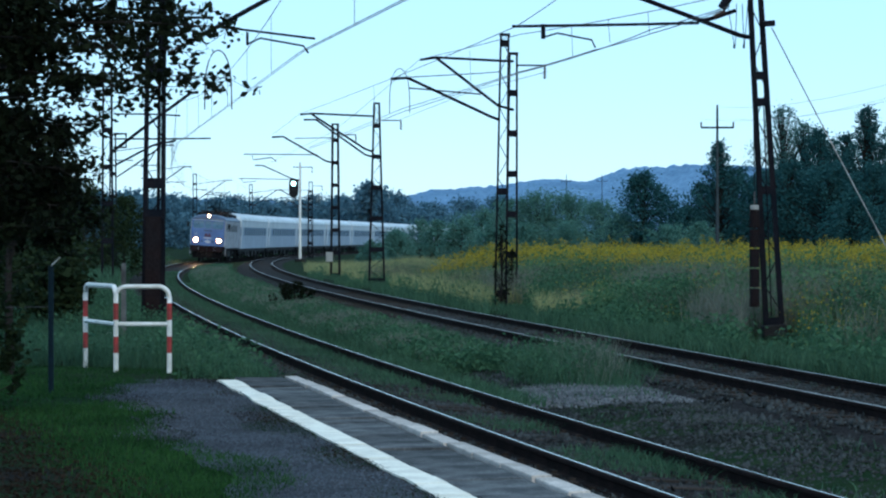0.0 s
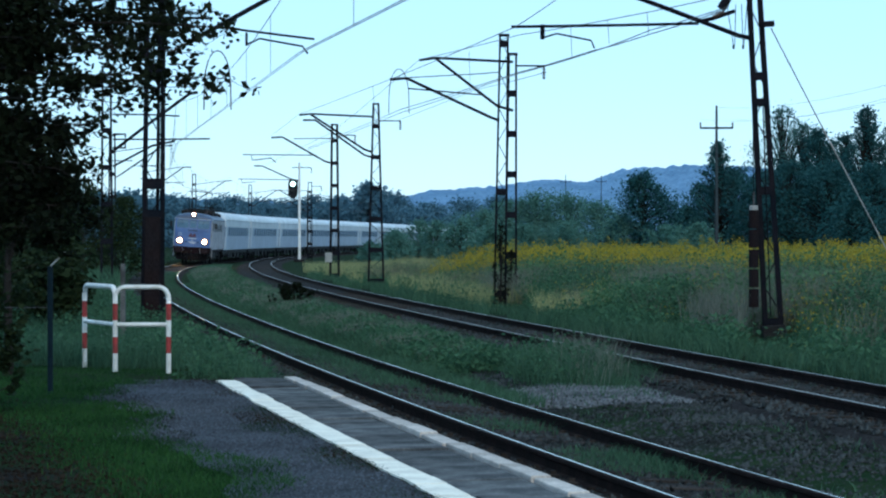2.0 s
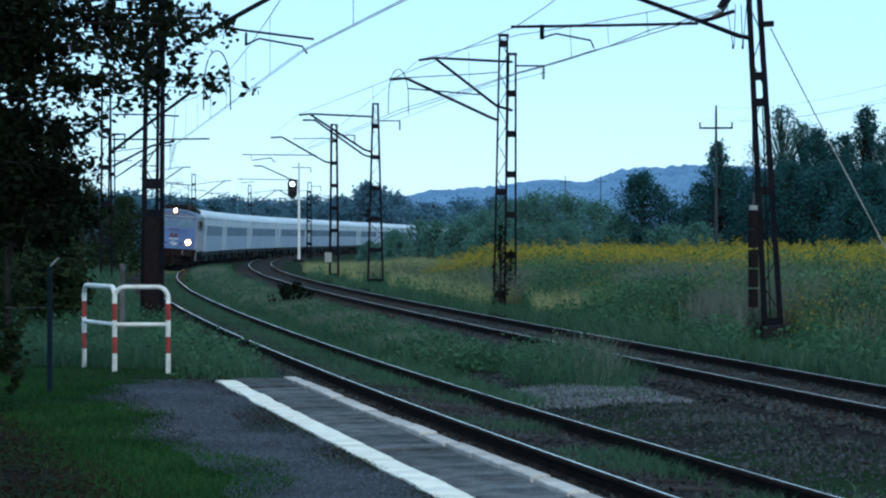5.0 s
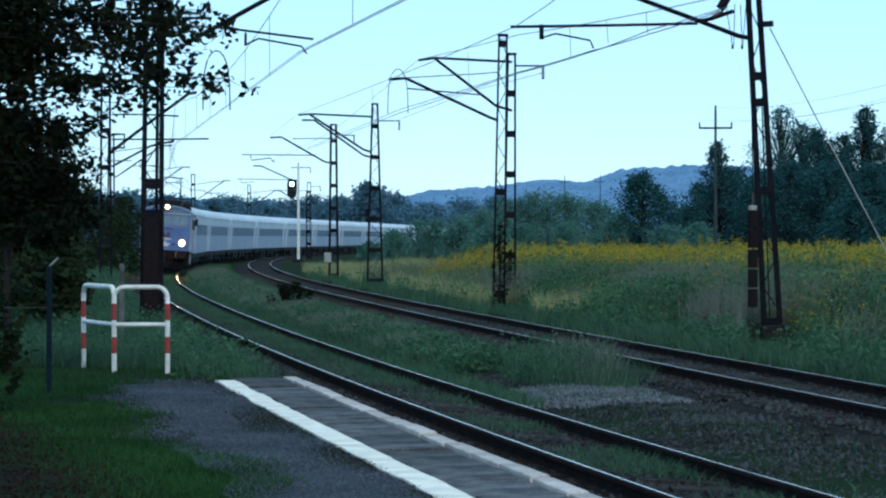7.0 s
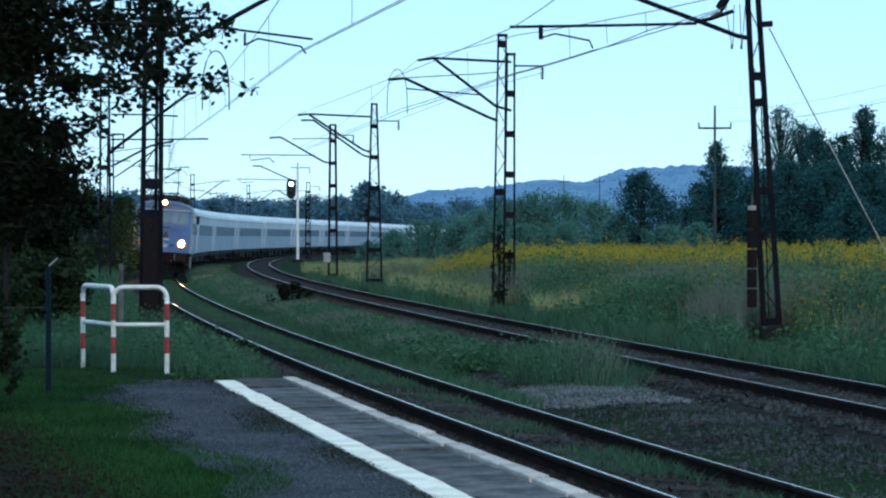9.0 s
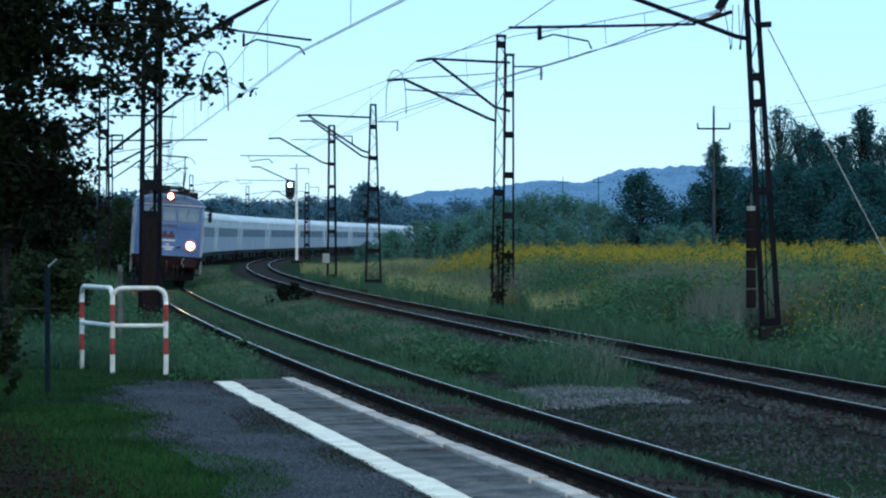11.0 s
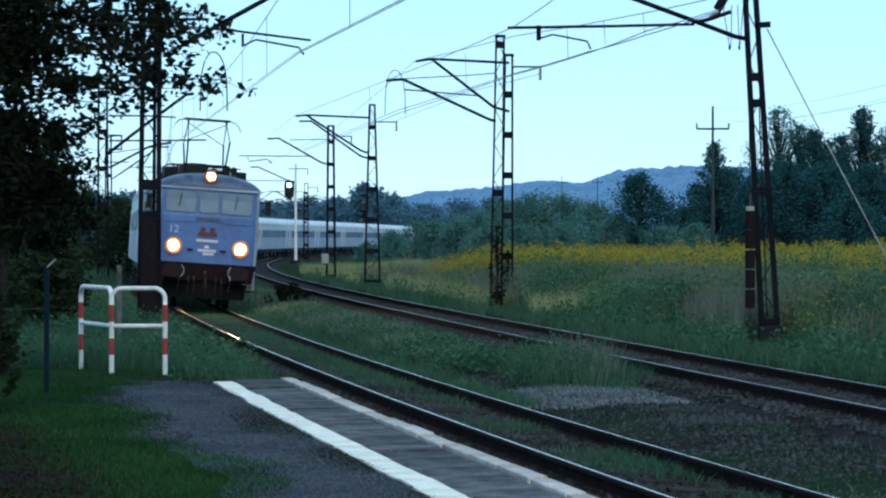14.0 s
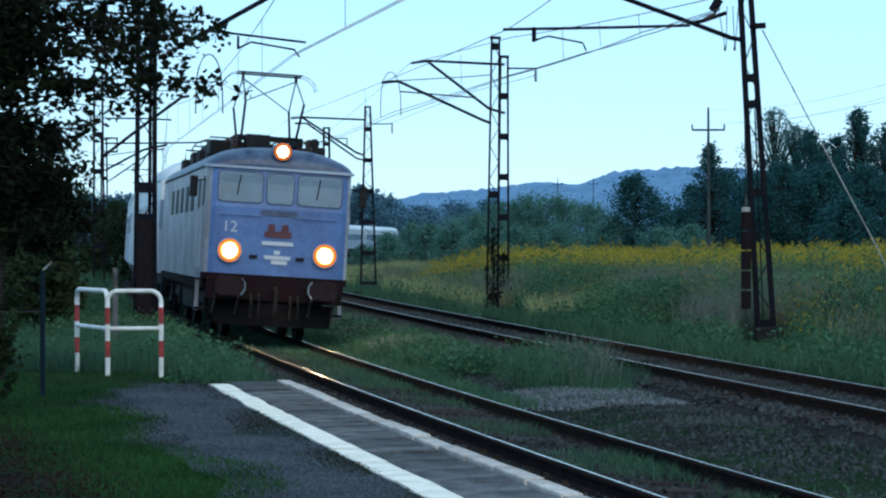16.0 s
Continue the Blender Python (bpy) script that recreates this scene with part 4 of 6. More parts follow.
def locomotive():
    t = thing("locomotive", "blue and pale grey electric locomotive with lit headlamps, hauling coaches", "locomotive")
    yf = 7.62
    # plan of the nose: half width and how far back
    plan = ((yf, 1.08), (yf - 0.02, 1.22), (yf - 0.06, 1.31), (yf - 0.15, 1.37), (yf - 0.35, 1.405))
    stations = list(plan) + [(0, 1.405)] + [(-y, w) for y, w in plan[::-1]]
    zc = 3.32
    bm = bmesh.new()
    rows_z = (1.14, 1.3, 2.55, zc)
    lean = lambda y, z: y - math.copysign(max(0, z - 2.45) * 0.13, y) if abs(y) > 6.9 else y
    secs = []
    for y, w in stations:
        right = [(w, lean(y, z), z) for z in rows_z]
        secs.append(right + [(-p[0], p[1], p[2]) for p in right[::-1]])
    loft(bm, secs[::-1])
    bmesh.ops.triangulate(bm, faces=[f for f in bm.faces if len(f.verts) > 4])
    for f in bm.faces:
        f.material_index = 0 if abs(f.calc_center_median().y) > yf - 0.09 - max(0, f.calc_center_median().z - 2.45) * 0.13 else 1
    part("body", bm, (M_LOCO_BLUE, M_LOCO_GREY), t)
    # lower red band round the nose and sole bar
    bm = bmesh.new()
    loft(bm, [[(w + 0.012, y + math.copysign(0.012, y), 1.14), (w + 0.012, y + math.copysign(0.012, y), 1.27), (-w - 0.012, y + math.copysign(0.012, y), 1.27), (-w - 0.012, y + math.copysign(0.012, y), 1.14)] for y, w in stations[:5]][::-1])
    part("nose_band", bm, M_LOCO_LOW, t, "dark red band below the headlamps")
    part("sole_bar", box(bmesh.new(), (0, 0, 1.05), (2.72, 14.6, 0.2), bevel=0.02), M_LOCO_LOW, t)
    # roof: a low arch with rounded shoulders, its ends rounded down like a brow
    bm = bmesh.new()
    secs = [(yf + 0.03, 1.10, 0.07), (yf - 0.01, 1.27, 0.17), (yf - 0.12, 1.37, 0.27), (yf - 0.35, 1.42, 0.35), (yf - 0.8, 1.435, 0.41), (yf - 1.4, 1.435, 0.44), (0, 1.435, 0.45)]
    secs += [(-y, w, r) for y, w, r in secs[-2::-1]]
    loft(bm, [[(px, y - math.copysign(0.11, y) * (abs(y) > 5.9), pz) for px, pz in arch_outline(w, zc - 0.02, zc + 0.02, r)] for y, w, r in secs][::-1])
    part("roof", bm, M_LOCO_ROOF, t, "dusty blue-grey arched roof", smooth=True)
    bm = bmesh.new()
    loft(bm, [[(w + 0.05, lean(y, zc) + 0.06, zc - 0.03), (w + 0.05, lean(y, zc) + 0.06, zc + 0.02), (-w - 0.05, lean(y, zc) + 0.06, zc + 0.02), (-w - 0.05, lean(y, zc) + 0.06, zc - 0.03)] for y, w in plan][::-1])
    part("gutter", bm, M_COACH_L, t)
    # windscreens; the panes have a pale reflection in their colour
    ang = -math.degrees(math.atan(0.13))
    for x0, x1 in ((-1.17, -0.36), (-0.24, 0.24), (0.36, 1.17)):
        m = Matrix.Translation((0, lean(yf, 2.66), 2.66)) @ pose(0, 0, 0, -ang, 0, 0)
        fr = part("windscreen", panel(bmesh.new(), x0 - 0.035, x1 + 0.035, -0.035, 0.585, 0.012, 0.03, 0.1), M_RUBBER, t)
        fr.matrix_basis = m
        part("seal", panel(bmesh.new(), x0 - 0.012, x1 + 0.012, -0.012, 0.562, 0.015, 0.03, 0.085), M_SEAL, fr, "pale worn window seal")
        part("pane", panel(bmesh.new(), x0, x1, 0.0, 0.55, 0.018, 0.03, 0.08), M_PANE, fr)
        part("blind", panel(bmesh.new(), x0 + 0.03, x1 - 0.03, 0.36, 0.52, 0.0195, 0.03, 0.03), M_SHADE, fr, "pale half-drawn sun blind behind the glass")
        if x0 != -0.24:
            part("wiper", sweep(bmesh.new(), [((x0 + x1) / 2, 0.03, 0.5), ((x0 + x1) / 2 + 0.06, 0.03, 0.12)], 0.012, 4), M_BLACK, fr)
    # headlamps: round housings with lit glass; reflector rings glow to paint its halo
    for sx in (-1, 1):
        h = part("headlamp", tube(bmesh.new(), (sx * 0.916, yf - 0.2, 1.71), (sx * 0.916, yf + 0.09, 1.71), 0.19, 24), M_LOCO_BLUE, t)
        part("rim", tube(bmesh.new(), (sx * 0.916, yf + 0.085, 1.71), (sx * 0.916, yf + 0.095, 1.71), 0.232, 24), M_CHROME, h)
        part("reflector", tube(bmesh.new(), (sx * 0.916, yf + 0.10, 1.71), (sx * 0.916, yf + 0.112, 1.71), 0.22, 24), M_LAMP_RING, h)
        part("inner_reflector", tube(bmesh.new(), (sx * 0.916, yf + 0.112, 1.71), (sx * 0.916, yf + 0.118, 1.71), 0.178, 24), M_LAMP_INNER, h)
        bm = bmesh.new()
        bmesh.ops.create_uvsphere(bm, u_segments=20, v_segments=10, radius=0.128, matrix=Matrix.Translation((sx * 0.916, yf + 0.115, 1.71)) @ Matrix.Diagonal((1, 0.3, 1, 1)))
        part("lens", bm, M_LAMP, h, "glowing warm lamp glass")
    h = part("top_lamp", tube(bmesh.new(), (0, yf - 0.7, 3.66), (0, yf - 0.05, 3.66), 0.18, 20), M_LOCO_ROOF, t)
    part("reflector", tube(bmesh.new(), (0, yf - 0.05, 3.66), (0, yf - 0.04, 3.66), 0.165, 24), M_LAMP_RING, h)
    bm = bmesh.new()
    bmesh.ops.create_uvsphere(bm, u_segments=20, v_segments=10, radius=0.11, matrix=Matrix.Translation((0, yf - 0.05, 3.66)) @ Matrix.Diagonal((1, 0.3, 1, 1)))
    part("lens", bm, M_LAMP_TOP, h, "glowing warm lamp glass")
    for sx in (-0.62, 0.62):
        part("horn", tube(bmesh.new(), (sx, yf - 0.75, 3.86), (sx, yf - 0.25, 3.86), 0.05, 10, 0.1), M_BLACK, t)
    # emblem and lettering on the nose
    part("emblem", panel(bmesh.new(), -0.26, 0.26, 2.0, 2.12, yf + 0.012, 0.02, 0.02), M_EMBLEM, t, "dull red emblem plate")
    part("emblem", panel(bmesh.new(), -0.2, -0.06, 2.1, 2.26, yf + 0.012, 0.02, 0.05), M_EMBLEM, t)
    part("emblem", panel(bmesh.new(), 0.06, 0.2, 2.1, 2.26, yf + 0.012, 0.02, 0.05), M_EMBLEM, t)
    for x0, x1, z in ((-0.30, 0.30, 1.85), (-0.06, 0.06, 1.68), (-0.26, 0.24, 1.58), (-0.2, 0.1, 1.49)):
        part("lettering_bar", panel(bmesh.new(), x0, x1, z, z + 0.075, yf + 0.022, 0.03, 0.01), M_LETTER, t)
    text_mesh("12", 0.3, Matrix.Translation((0.93, yf + 0.012, 2.07)) @ pose(0, 0, 0, 90, 0, 180), "number", M_LETTER, t)
    part("grille", panel(bmesh.new(), -0.35, 0.35, 2.42, 2.52, yf + 0.01, 0.02, 0.02), M_LOCO_ROOF, t)
    # handrails at the nose corners and below the windscreens
    for sx in (-1, 1):
        part("handrail", sweep(bmesh.new(), [(sx * 0.35, yf + 0.05, 2.4), (sx * 1.15, yf + 0.05, 2.4)], 0.012, 6), M_LOCO_BLUE, t)
        part("handrail", sweep(bmesh.new(), [(sx * 1.42, yf - 0.75, 1.35), (sx * 1.45, yf - 0.75, 2.5)], 0.016, 6), M_LETTER, t)
        part("handrail", sweep(bmesh.new(), [(sx * 1.42, yf - 1.5, 1.35), (sx * 1.45, yf - 1.5, 2.5)], 0.016, 6), M_LETTER, t)
        mir = part("mirror", box(bmesh.new(), (sx * 1.64, yf - 0.35, 2.9), (0.15, 0.08, 0.4), bevel=0.02), M_BLACK, t)
        part("mirror_arm", sweep(bmesh.new(), [(sx * 1.40, yf - 0.6, 3.05), (sx * 1.62, yf - 0.35, 3.0)], 0.015, 5), M_BLACK, mir)
        # side: cab window, door, machine-room windows
        def side_panel(name, ya, yb, za, zb, m, par=t, off=1.409):
            bm = panel(bmesh.new(), min(ya, yb), max(ya, yb), za, zb, 0.0, 0.02, 0.06)
            ob = part(name, bm, m, par)
            ob.matrix_basis = Matrix.Translation((sx * off, 0, 0)) @ pose(0, 0, 0, 0, 0, -90 if sx > 0 else 90) @ (Matrix.Diagonal((-1, 1, 1, 1)) if sx > 0 else Matrix())
            return ob
        side_panel("cab_window", 6.55, 7.1, 2.55, 3.12, M_GLASS)
        d = side_panel("door", 5.35, 6.05, 1.2, 3.1, M_LOCO_GREY, off=1.414)
        dw = part("door_window", box(bmesh.new(), (sx * 1.42, 5.7, 2.75), (0.012, 0.42, 0.6), bevel=0.004), M_GLASS, t)
        for yc in (3.6, 1.9, 0.2, -1.5, -3.2):
            part("side_window", box(bmesh.new(), (sx * 1.408, yc, 2.75), (0.02, 0.85, 0.55), bevel=0.006), M_GLASS, t)
        # buffers
        part("lamp_bracket", box(bmesh.new(), (sx * 0.45, yf + 0.03, 1.62), (0.16, 0.06, 0.06), bevel=0.01), M_BLACK, t)
        b = part("buffer", tube(bmesh.new(), (sx * 0.875, yf, 1.05), (sx * 0.875, yf + 0.36, 1.05), 0.09, 14), M_BLACK, t)
        head = part("buffer_head", panel(bmesh.new(), sx * 0.875 - 0.29, sx * 0.875 + 0.29, 0.86, 1.22, yf + 0.40, 0.06, 0.13, 6), M_BUFFER, b, "broad oval buffer head with a worn rim")
        part("worn_rim", sweep(bmesh.new(), [(sx * 0.875 - 0.2 * sx, yf + 0.405, 0.88), (sx * 0.875 - 0.27 * sx, yf + 0.405, 0.98), (sx * 0.875 - 0.27 * sx, yf + 0.405, 1.1), (sx * 0.875 - 0.2 * sx, yf + 0.405, 1.2)], 0.012, 5), M_CHROME, b)
        part("step", box(bmesh.new(), (sx * 1.3, yf - 1.1, 0.55), (0.3, 0.5, 0.05)), M_BLACK, t)
        part("step_post", sweep(bmesh.new(), [(sx * 1.4, yf - 1.1, 1.1), (sx * 1.4, yf - 1.1, 0.5)], 0.05, 5), M_LOCO_GREY, t)
    part("buffer_beam", box(bmesh.new(), (0, yf - 0.12, 0.98), (2.62, 0.26, 0.42), bevel=0.03), M_LOCO_LOW, t)
    part("coupling", sweep(bmesh.new(), [(0, yf, 1.02), (0, yf + 0.3, 1.0), (0, yf + 0.32, 0.6)], 0.04, 6), M_BLACK, t)
    for x in (-0.45, -0.3, 0.3, 0.45):
        part("brake_hose", sweep(bmesh.new(), [(x, yf, 0.9), (x, yf + 0.16, 0.75), (x, yf + 0.12, 0.45)], 0.025, 6), M_BLACK, t)
    bm = bmesh.new()
    loft(bm, [[(-1.2, yf - 0.3, 0.74), (0, yf + 0.02, 0.74), (1.2, yf - 0.3, 0.74), (1.2, yf - 0.34, 0.74), (0, yf - 0.02, 0.74), (-1.2, yf - 0.34, 0.74)],
              [(-1.12, yf - 0.2, 0.30), (0, yf + 0.14, 0.30), (1.12, yf - 0.2, 0.30), (1.12, yf - 0.24, 0.30), (0, yf + 0.1, 0.30), (-1.12, yf - 0.24, 0.30)]])
    part("plough", bm, M_PLOUGH, t, "black rail guard")
    for x in (-1.15, -0.7, 0.7, 1.15):
        part("brake_hose", sweep(bmesh.new(), [(x, yf, 0.92), (x, yf + 0.12, 0.8), (x + 0.05, yf + 0.1, 0.5)], 0.022, 6), M_BLACK, t)
    # roof equipment
    for x, y, z, sx, sy, sz in ((0.25, 4.7, 3.93, 0.5, 0.6, 0.32), (0, 2.2, 3.86, 1.5, 2.0, 0.2), (-0.7, -0.3, 3.9, 0.5, 1.8, 0.3), (0.7, -0.4, 3.9, 0.5, 1.6, 0.3), (0, -2.6, 3.9, 1.5, 1.4, 0.26), (0.98, 4.0, 3.80, 0.4, 1.1, 0.3), (-0.98, 4.1, 3.80, 0.4, 0.9, 0.26)):
        part("roof_box", box(bmesh.new(), (x, y, z), (sx, sy, sz), bevel=0.04), M_BLACK, t)
    for k, y in enumerate((2.4, 0.2, -2.6, -5.2)):
        for sx in (-1, 1):
            part("roof_box", box(bmesh.new(), (sx * (0.90 + 0.05 * (k % 2)), y, 3.72 + 0.04 * (k % 3)), (0.36, 1.3 - 0.4 * (k % 2), 0.26), bevel=0.04), M_BLACK, t)
        part("roof_rail", sweep(bmesh.new(), [(-1.1, y + 0.7, 3.8), (-1.1, y + 0.7, 4.06), (1.1, y + 0.7, 4.06), (1.1, y + 0.7, 3.8)], 0.018, 5), M_BLACK, t)
    for y in (5.3, 4.9, 3.4, 0.6, -1.0):
        for sx in (-0.75, 0.75):
            insulator(t, (sx, y, 3.70), (sx, y, 4.04))
    part("roof_cable", sweep(bmesh.new(), [(-0.5, 5.2, 4.06), (-0.5, 2, 4.14), (-0.5, -4, 4.1)], 0.02, 5), M_BLACK, t)
    pantograph(t, 3.9, 1.34)
    pantograph(t, -4.6, 0.28)
    for y, half in ((3.9, 1.525), (-3.9, 1.525)):
        bogie_frame(t, y, half)
    part("underframe_tanks", box(bmesh.new(), (0, 0, 0.72), (2.3, 3.4, 0.6), bevel=0.05), M_BLACK, t)
    wheels = [wheelset(t, y) for y in (5.425, 2.375, -2.375, -5.425)]
    return t, wheels


def coach():
    t = thing("passenger_coach", "pale silver and blue passenger coach with a dark window band", "coach", "coaches of the train")
    L, w = 12.1, 1.42
    bands = ((1.05, 2.18, M_COACH_L, "lower_side"), (2.18, 2.92, M_COACH_B, "window_band"), (2.92, 3.42, M_COACH_W, "upper_side"))
    for z0, z1, m, name in bands:
        part(name, box(bmesh.new(), (0, 0, (z0 + z1) / 2), (2 * w, 2 * L, z1 - z0)), m, t)
    bm = bmesh.new()
    secs = [(L, 0.85, 0.35), (L - 0.25, 0.97, 0.55), (L - 0.8, 1.0, 0.62), (0, 1.0, 0.62), (-L + 0.8, 1.0, 0.62), (-L + 0.25, 0.97, 0.55), (-L, 0.85, 0.35)]
    loft(bm, [[(px * k, y, pz) for px, pz in side_outline(w + 0.02, 3.41, 3.45, 3.45 + r)] for y, k, r in secs][::-1])
    part("roof", bm, M_COACH_ROOF, t, smooth=True)
    me = mesh_of("window", box(bmesh.new(), (0, 0, 0), (0.03, 1.3, 0.66), bevel=0.008), M_WINDOW)
    for sx in (-1, 1):
        for k in range(10):
            o = new("window", me)
            o.parent = t
            o.location = (sx * w, -8.55 + 1.9 * k, 2.55)
        for y in (-L + 0.9, L - 0.9):
            part("door", box(bmesh.new(), (sx * (w + 0.005), y, 2.1), (0.03, 0.85, 2.0), bevel=0.008), M_COACH_W, t)
    for sy in (-1, 1):
        part("gangway", box(bmesh.new(), (0, sy * (L + 0.15), 2.2), (1.2, 0.32, 2.3), bevel=0.08), M_BLACK, t)
        bogie_frame(t, sy * 8.6, 1.25)
        for k in (-1.25, 1.25):
            w2 = wheelset(t, sy * 8.6 + k, 0.46)
    part("underframe", box(bmesh.new(), (0, 0, 0.9), (2.5, 2 * L - 0.4, 0.3)), M_BLACK, t)
    for y in (-4.0, -1.2, 2.4, 4.6):
        part("underfloor_box", box(bmesh.new(), (0, y, 0.62), (2.3, 1.5, 0.5), bevel=0.04), M_BLACK, t)
    return t


# how far along the line the locomotive's lamps are, by time
RUN_T = (0, 2, 4, 6.5, 9, 11.5, 12.5, 13.5, 14, 15, 16)
RUN_S = (182.97, 167.7, 151.2, 128.3, 106.4, 80.5, 70.4, 59.8, 54.2, 43.85, 33.6)


def run(t):
    """Smooth curve through the readings."""
    T, S = np.array(RUN_T, float), np.array(RUN_S, float)
    g = np.gradient(S, T)
    i = int(np.clip(np.searchsorted(T, t, side="right") - 1, 0, len(T) - 2))
    h = T[i + 1] - T[i]
    u = (t - T[i]) / h
    return float((2 * u**3 - 3 * u**2 + 1) * S[i] + (u**3 - 2 * u**2 + u) * h * g[i] + (-2 * u**3 + 3 * u**2) * S[i + 1] + (u**3 - u**2) * h * g[i + 1])


def vehicle_matrix(s_mid, pivot):
    """Pose of a vehicle whose pivots ride the centre line; its front looks back down the line."""
    a, b = on_track(LINE_A, s_mid - pivot), on_track(LINE_A, s_mid + pivot)
    fwd = (a - b).normalized()
    left = (on_track(LINE_A, s_mid, 1) - on_track(LINE_A, s_mid, -1)).normalized()
    left = (left - fwd * left.dot(fwd)).normalized()
    right = -left
    up = right.cross(fwd)
    m = Matrix((right, fwd, up)).transposed().to_4x4()
    m.translation = (a + b) / 2
    return m


TRAIN = []
WHEELS = []
N_COACH = 13


def train():
    t, wheels = locomotive()
    TRAIN.append((t, 7.7, 3.9))
    WHEELS.extend(wheels)
    first = coach()
    cars = [first] + [copy_thing(first, Matrix()) for _ in range(N_COACH - 1)]
    for k, c in enumerate(cars):
        TRAIN.append((c, 7.7 + 8.05 + 12.45 + 24.9 * k, 8.6))


# ---------------------------------------------------------------- plants
RNG = np.random.default_rng(5)


def blades(name, xs, ys, h, width, lean, material, label, category="grass", segs=2):
    """Many narrow bent blades rooted in the ground, one mesh."""
    n = len(xs)
    z = ground_z(xs, ys)
    a = RNG.uniform(0, 2 * np.pi, n)
    hh = h * RNG.uniform(0.5, 1.25, n)
    wd = width * RNG.uniform(0.6, 1.4, n)
    ln = hh * lean * RNG.uniform(0.2, 1.3, n)
    b = RNG.uniform(0, 2 * np.pi, n)
    root = np.stack([xs, ys, z - 0.02], 1)
    side = np.stack([np.cos(a), np.sin(a), 0 * a], 1) * wd[:, None] / 2
    bend = np.stack([np.cos(b), np.sin(b), 0 * b], 1)
    mid = root + bend * (ln * 0.3)[:, None] + np.array([0, 0, 1]) * (hh * 0.6)[:, None]
    tip = root + bend * ln[:, None] + np.array([0, 0, 1]) * hh[:, None]
    v = np.stack([root - side, root + side, mid + side * 0.7, mid - side * 0.7, tip], 1).reshape(-1, 3)
    k = np.arange(n)[:, None] * 5
    f = np.concatenate([k + [0, 1, 2], k + [0, 2, 3], k + [3, 2, 4]], 0)
    return tagged(new(name, raw_mesh(name, v, f, material)), label, category, kind="stuff")


def scatter(n, x0, x1, y0, y1, keep):
    xs, ys = RNG.uniform(x0, x1, n), RNG.uniform(y0, y1, n)
    m = keep(xs, ys)
    return xs[m], ys[m]


def lat_a(x, y):
    return (x - line_x(LINE_A, y)) * np.cos(heading(LINE_A, y))


def lat_b(x, y):
    return (x - line_x(LINE_B, y)) * np.cos(heading(LINE_B, y))


def clumpy(x, y, scale, cut, seed):
    v = np.sin(x * scale + seed + 1.7 * np.sin(y * scale * 0.6 + seed)) + np.sin(y * scale * 1.3 - seed + 1.4 * np.sin(x * scale * 0.8)) + RNG.normal(0, 0.5, len(x))
    return v > cut


def leaf_cards(centres, size, flat=0.5):
    """Leaves: small folded quads about the centres, turned every way."""
    n = len(centres)
    u = RNG.normal(size=(n, 3))
    u[:, 2] *= flat
    u /= np.linalg.norm(u, axis=1)[:, None]
    w = RNG.normal(size=(n, 3))
    w -= (w * u).sum(1)[:, None] * u
    w /= np.linalg.norm(w, axis=1)[:, None]
    s = size * RNG.uniform(0.6, 1.35, n)[:, None]
    c = centres
    v = np.stack([c - u * s * 0.55, c + w * s * 0.36 - u * s * 0.05, c + u * s * 0.6, c - w * s * 0.36 - u * s * 0.05], 1).reshape(-1, 3)
    k = np.arange(n)[:, None] * 4
    return v, k + np.array([0, 1, 2, 3])


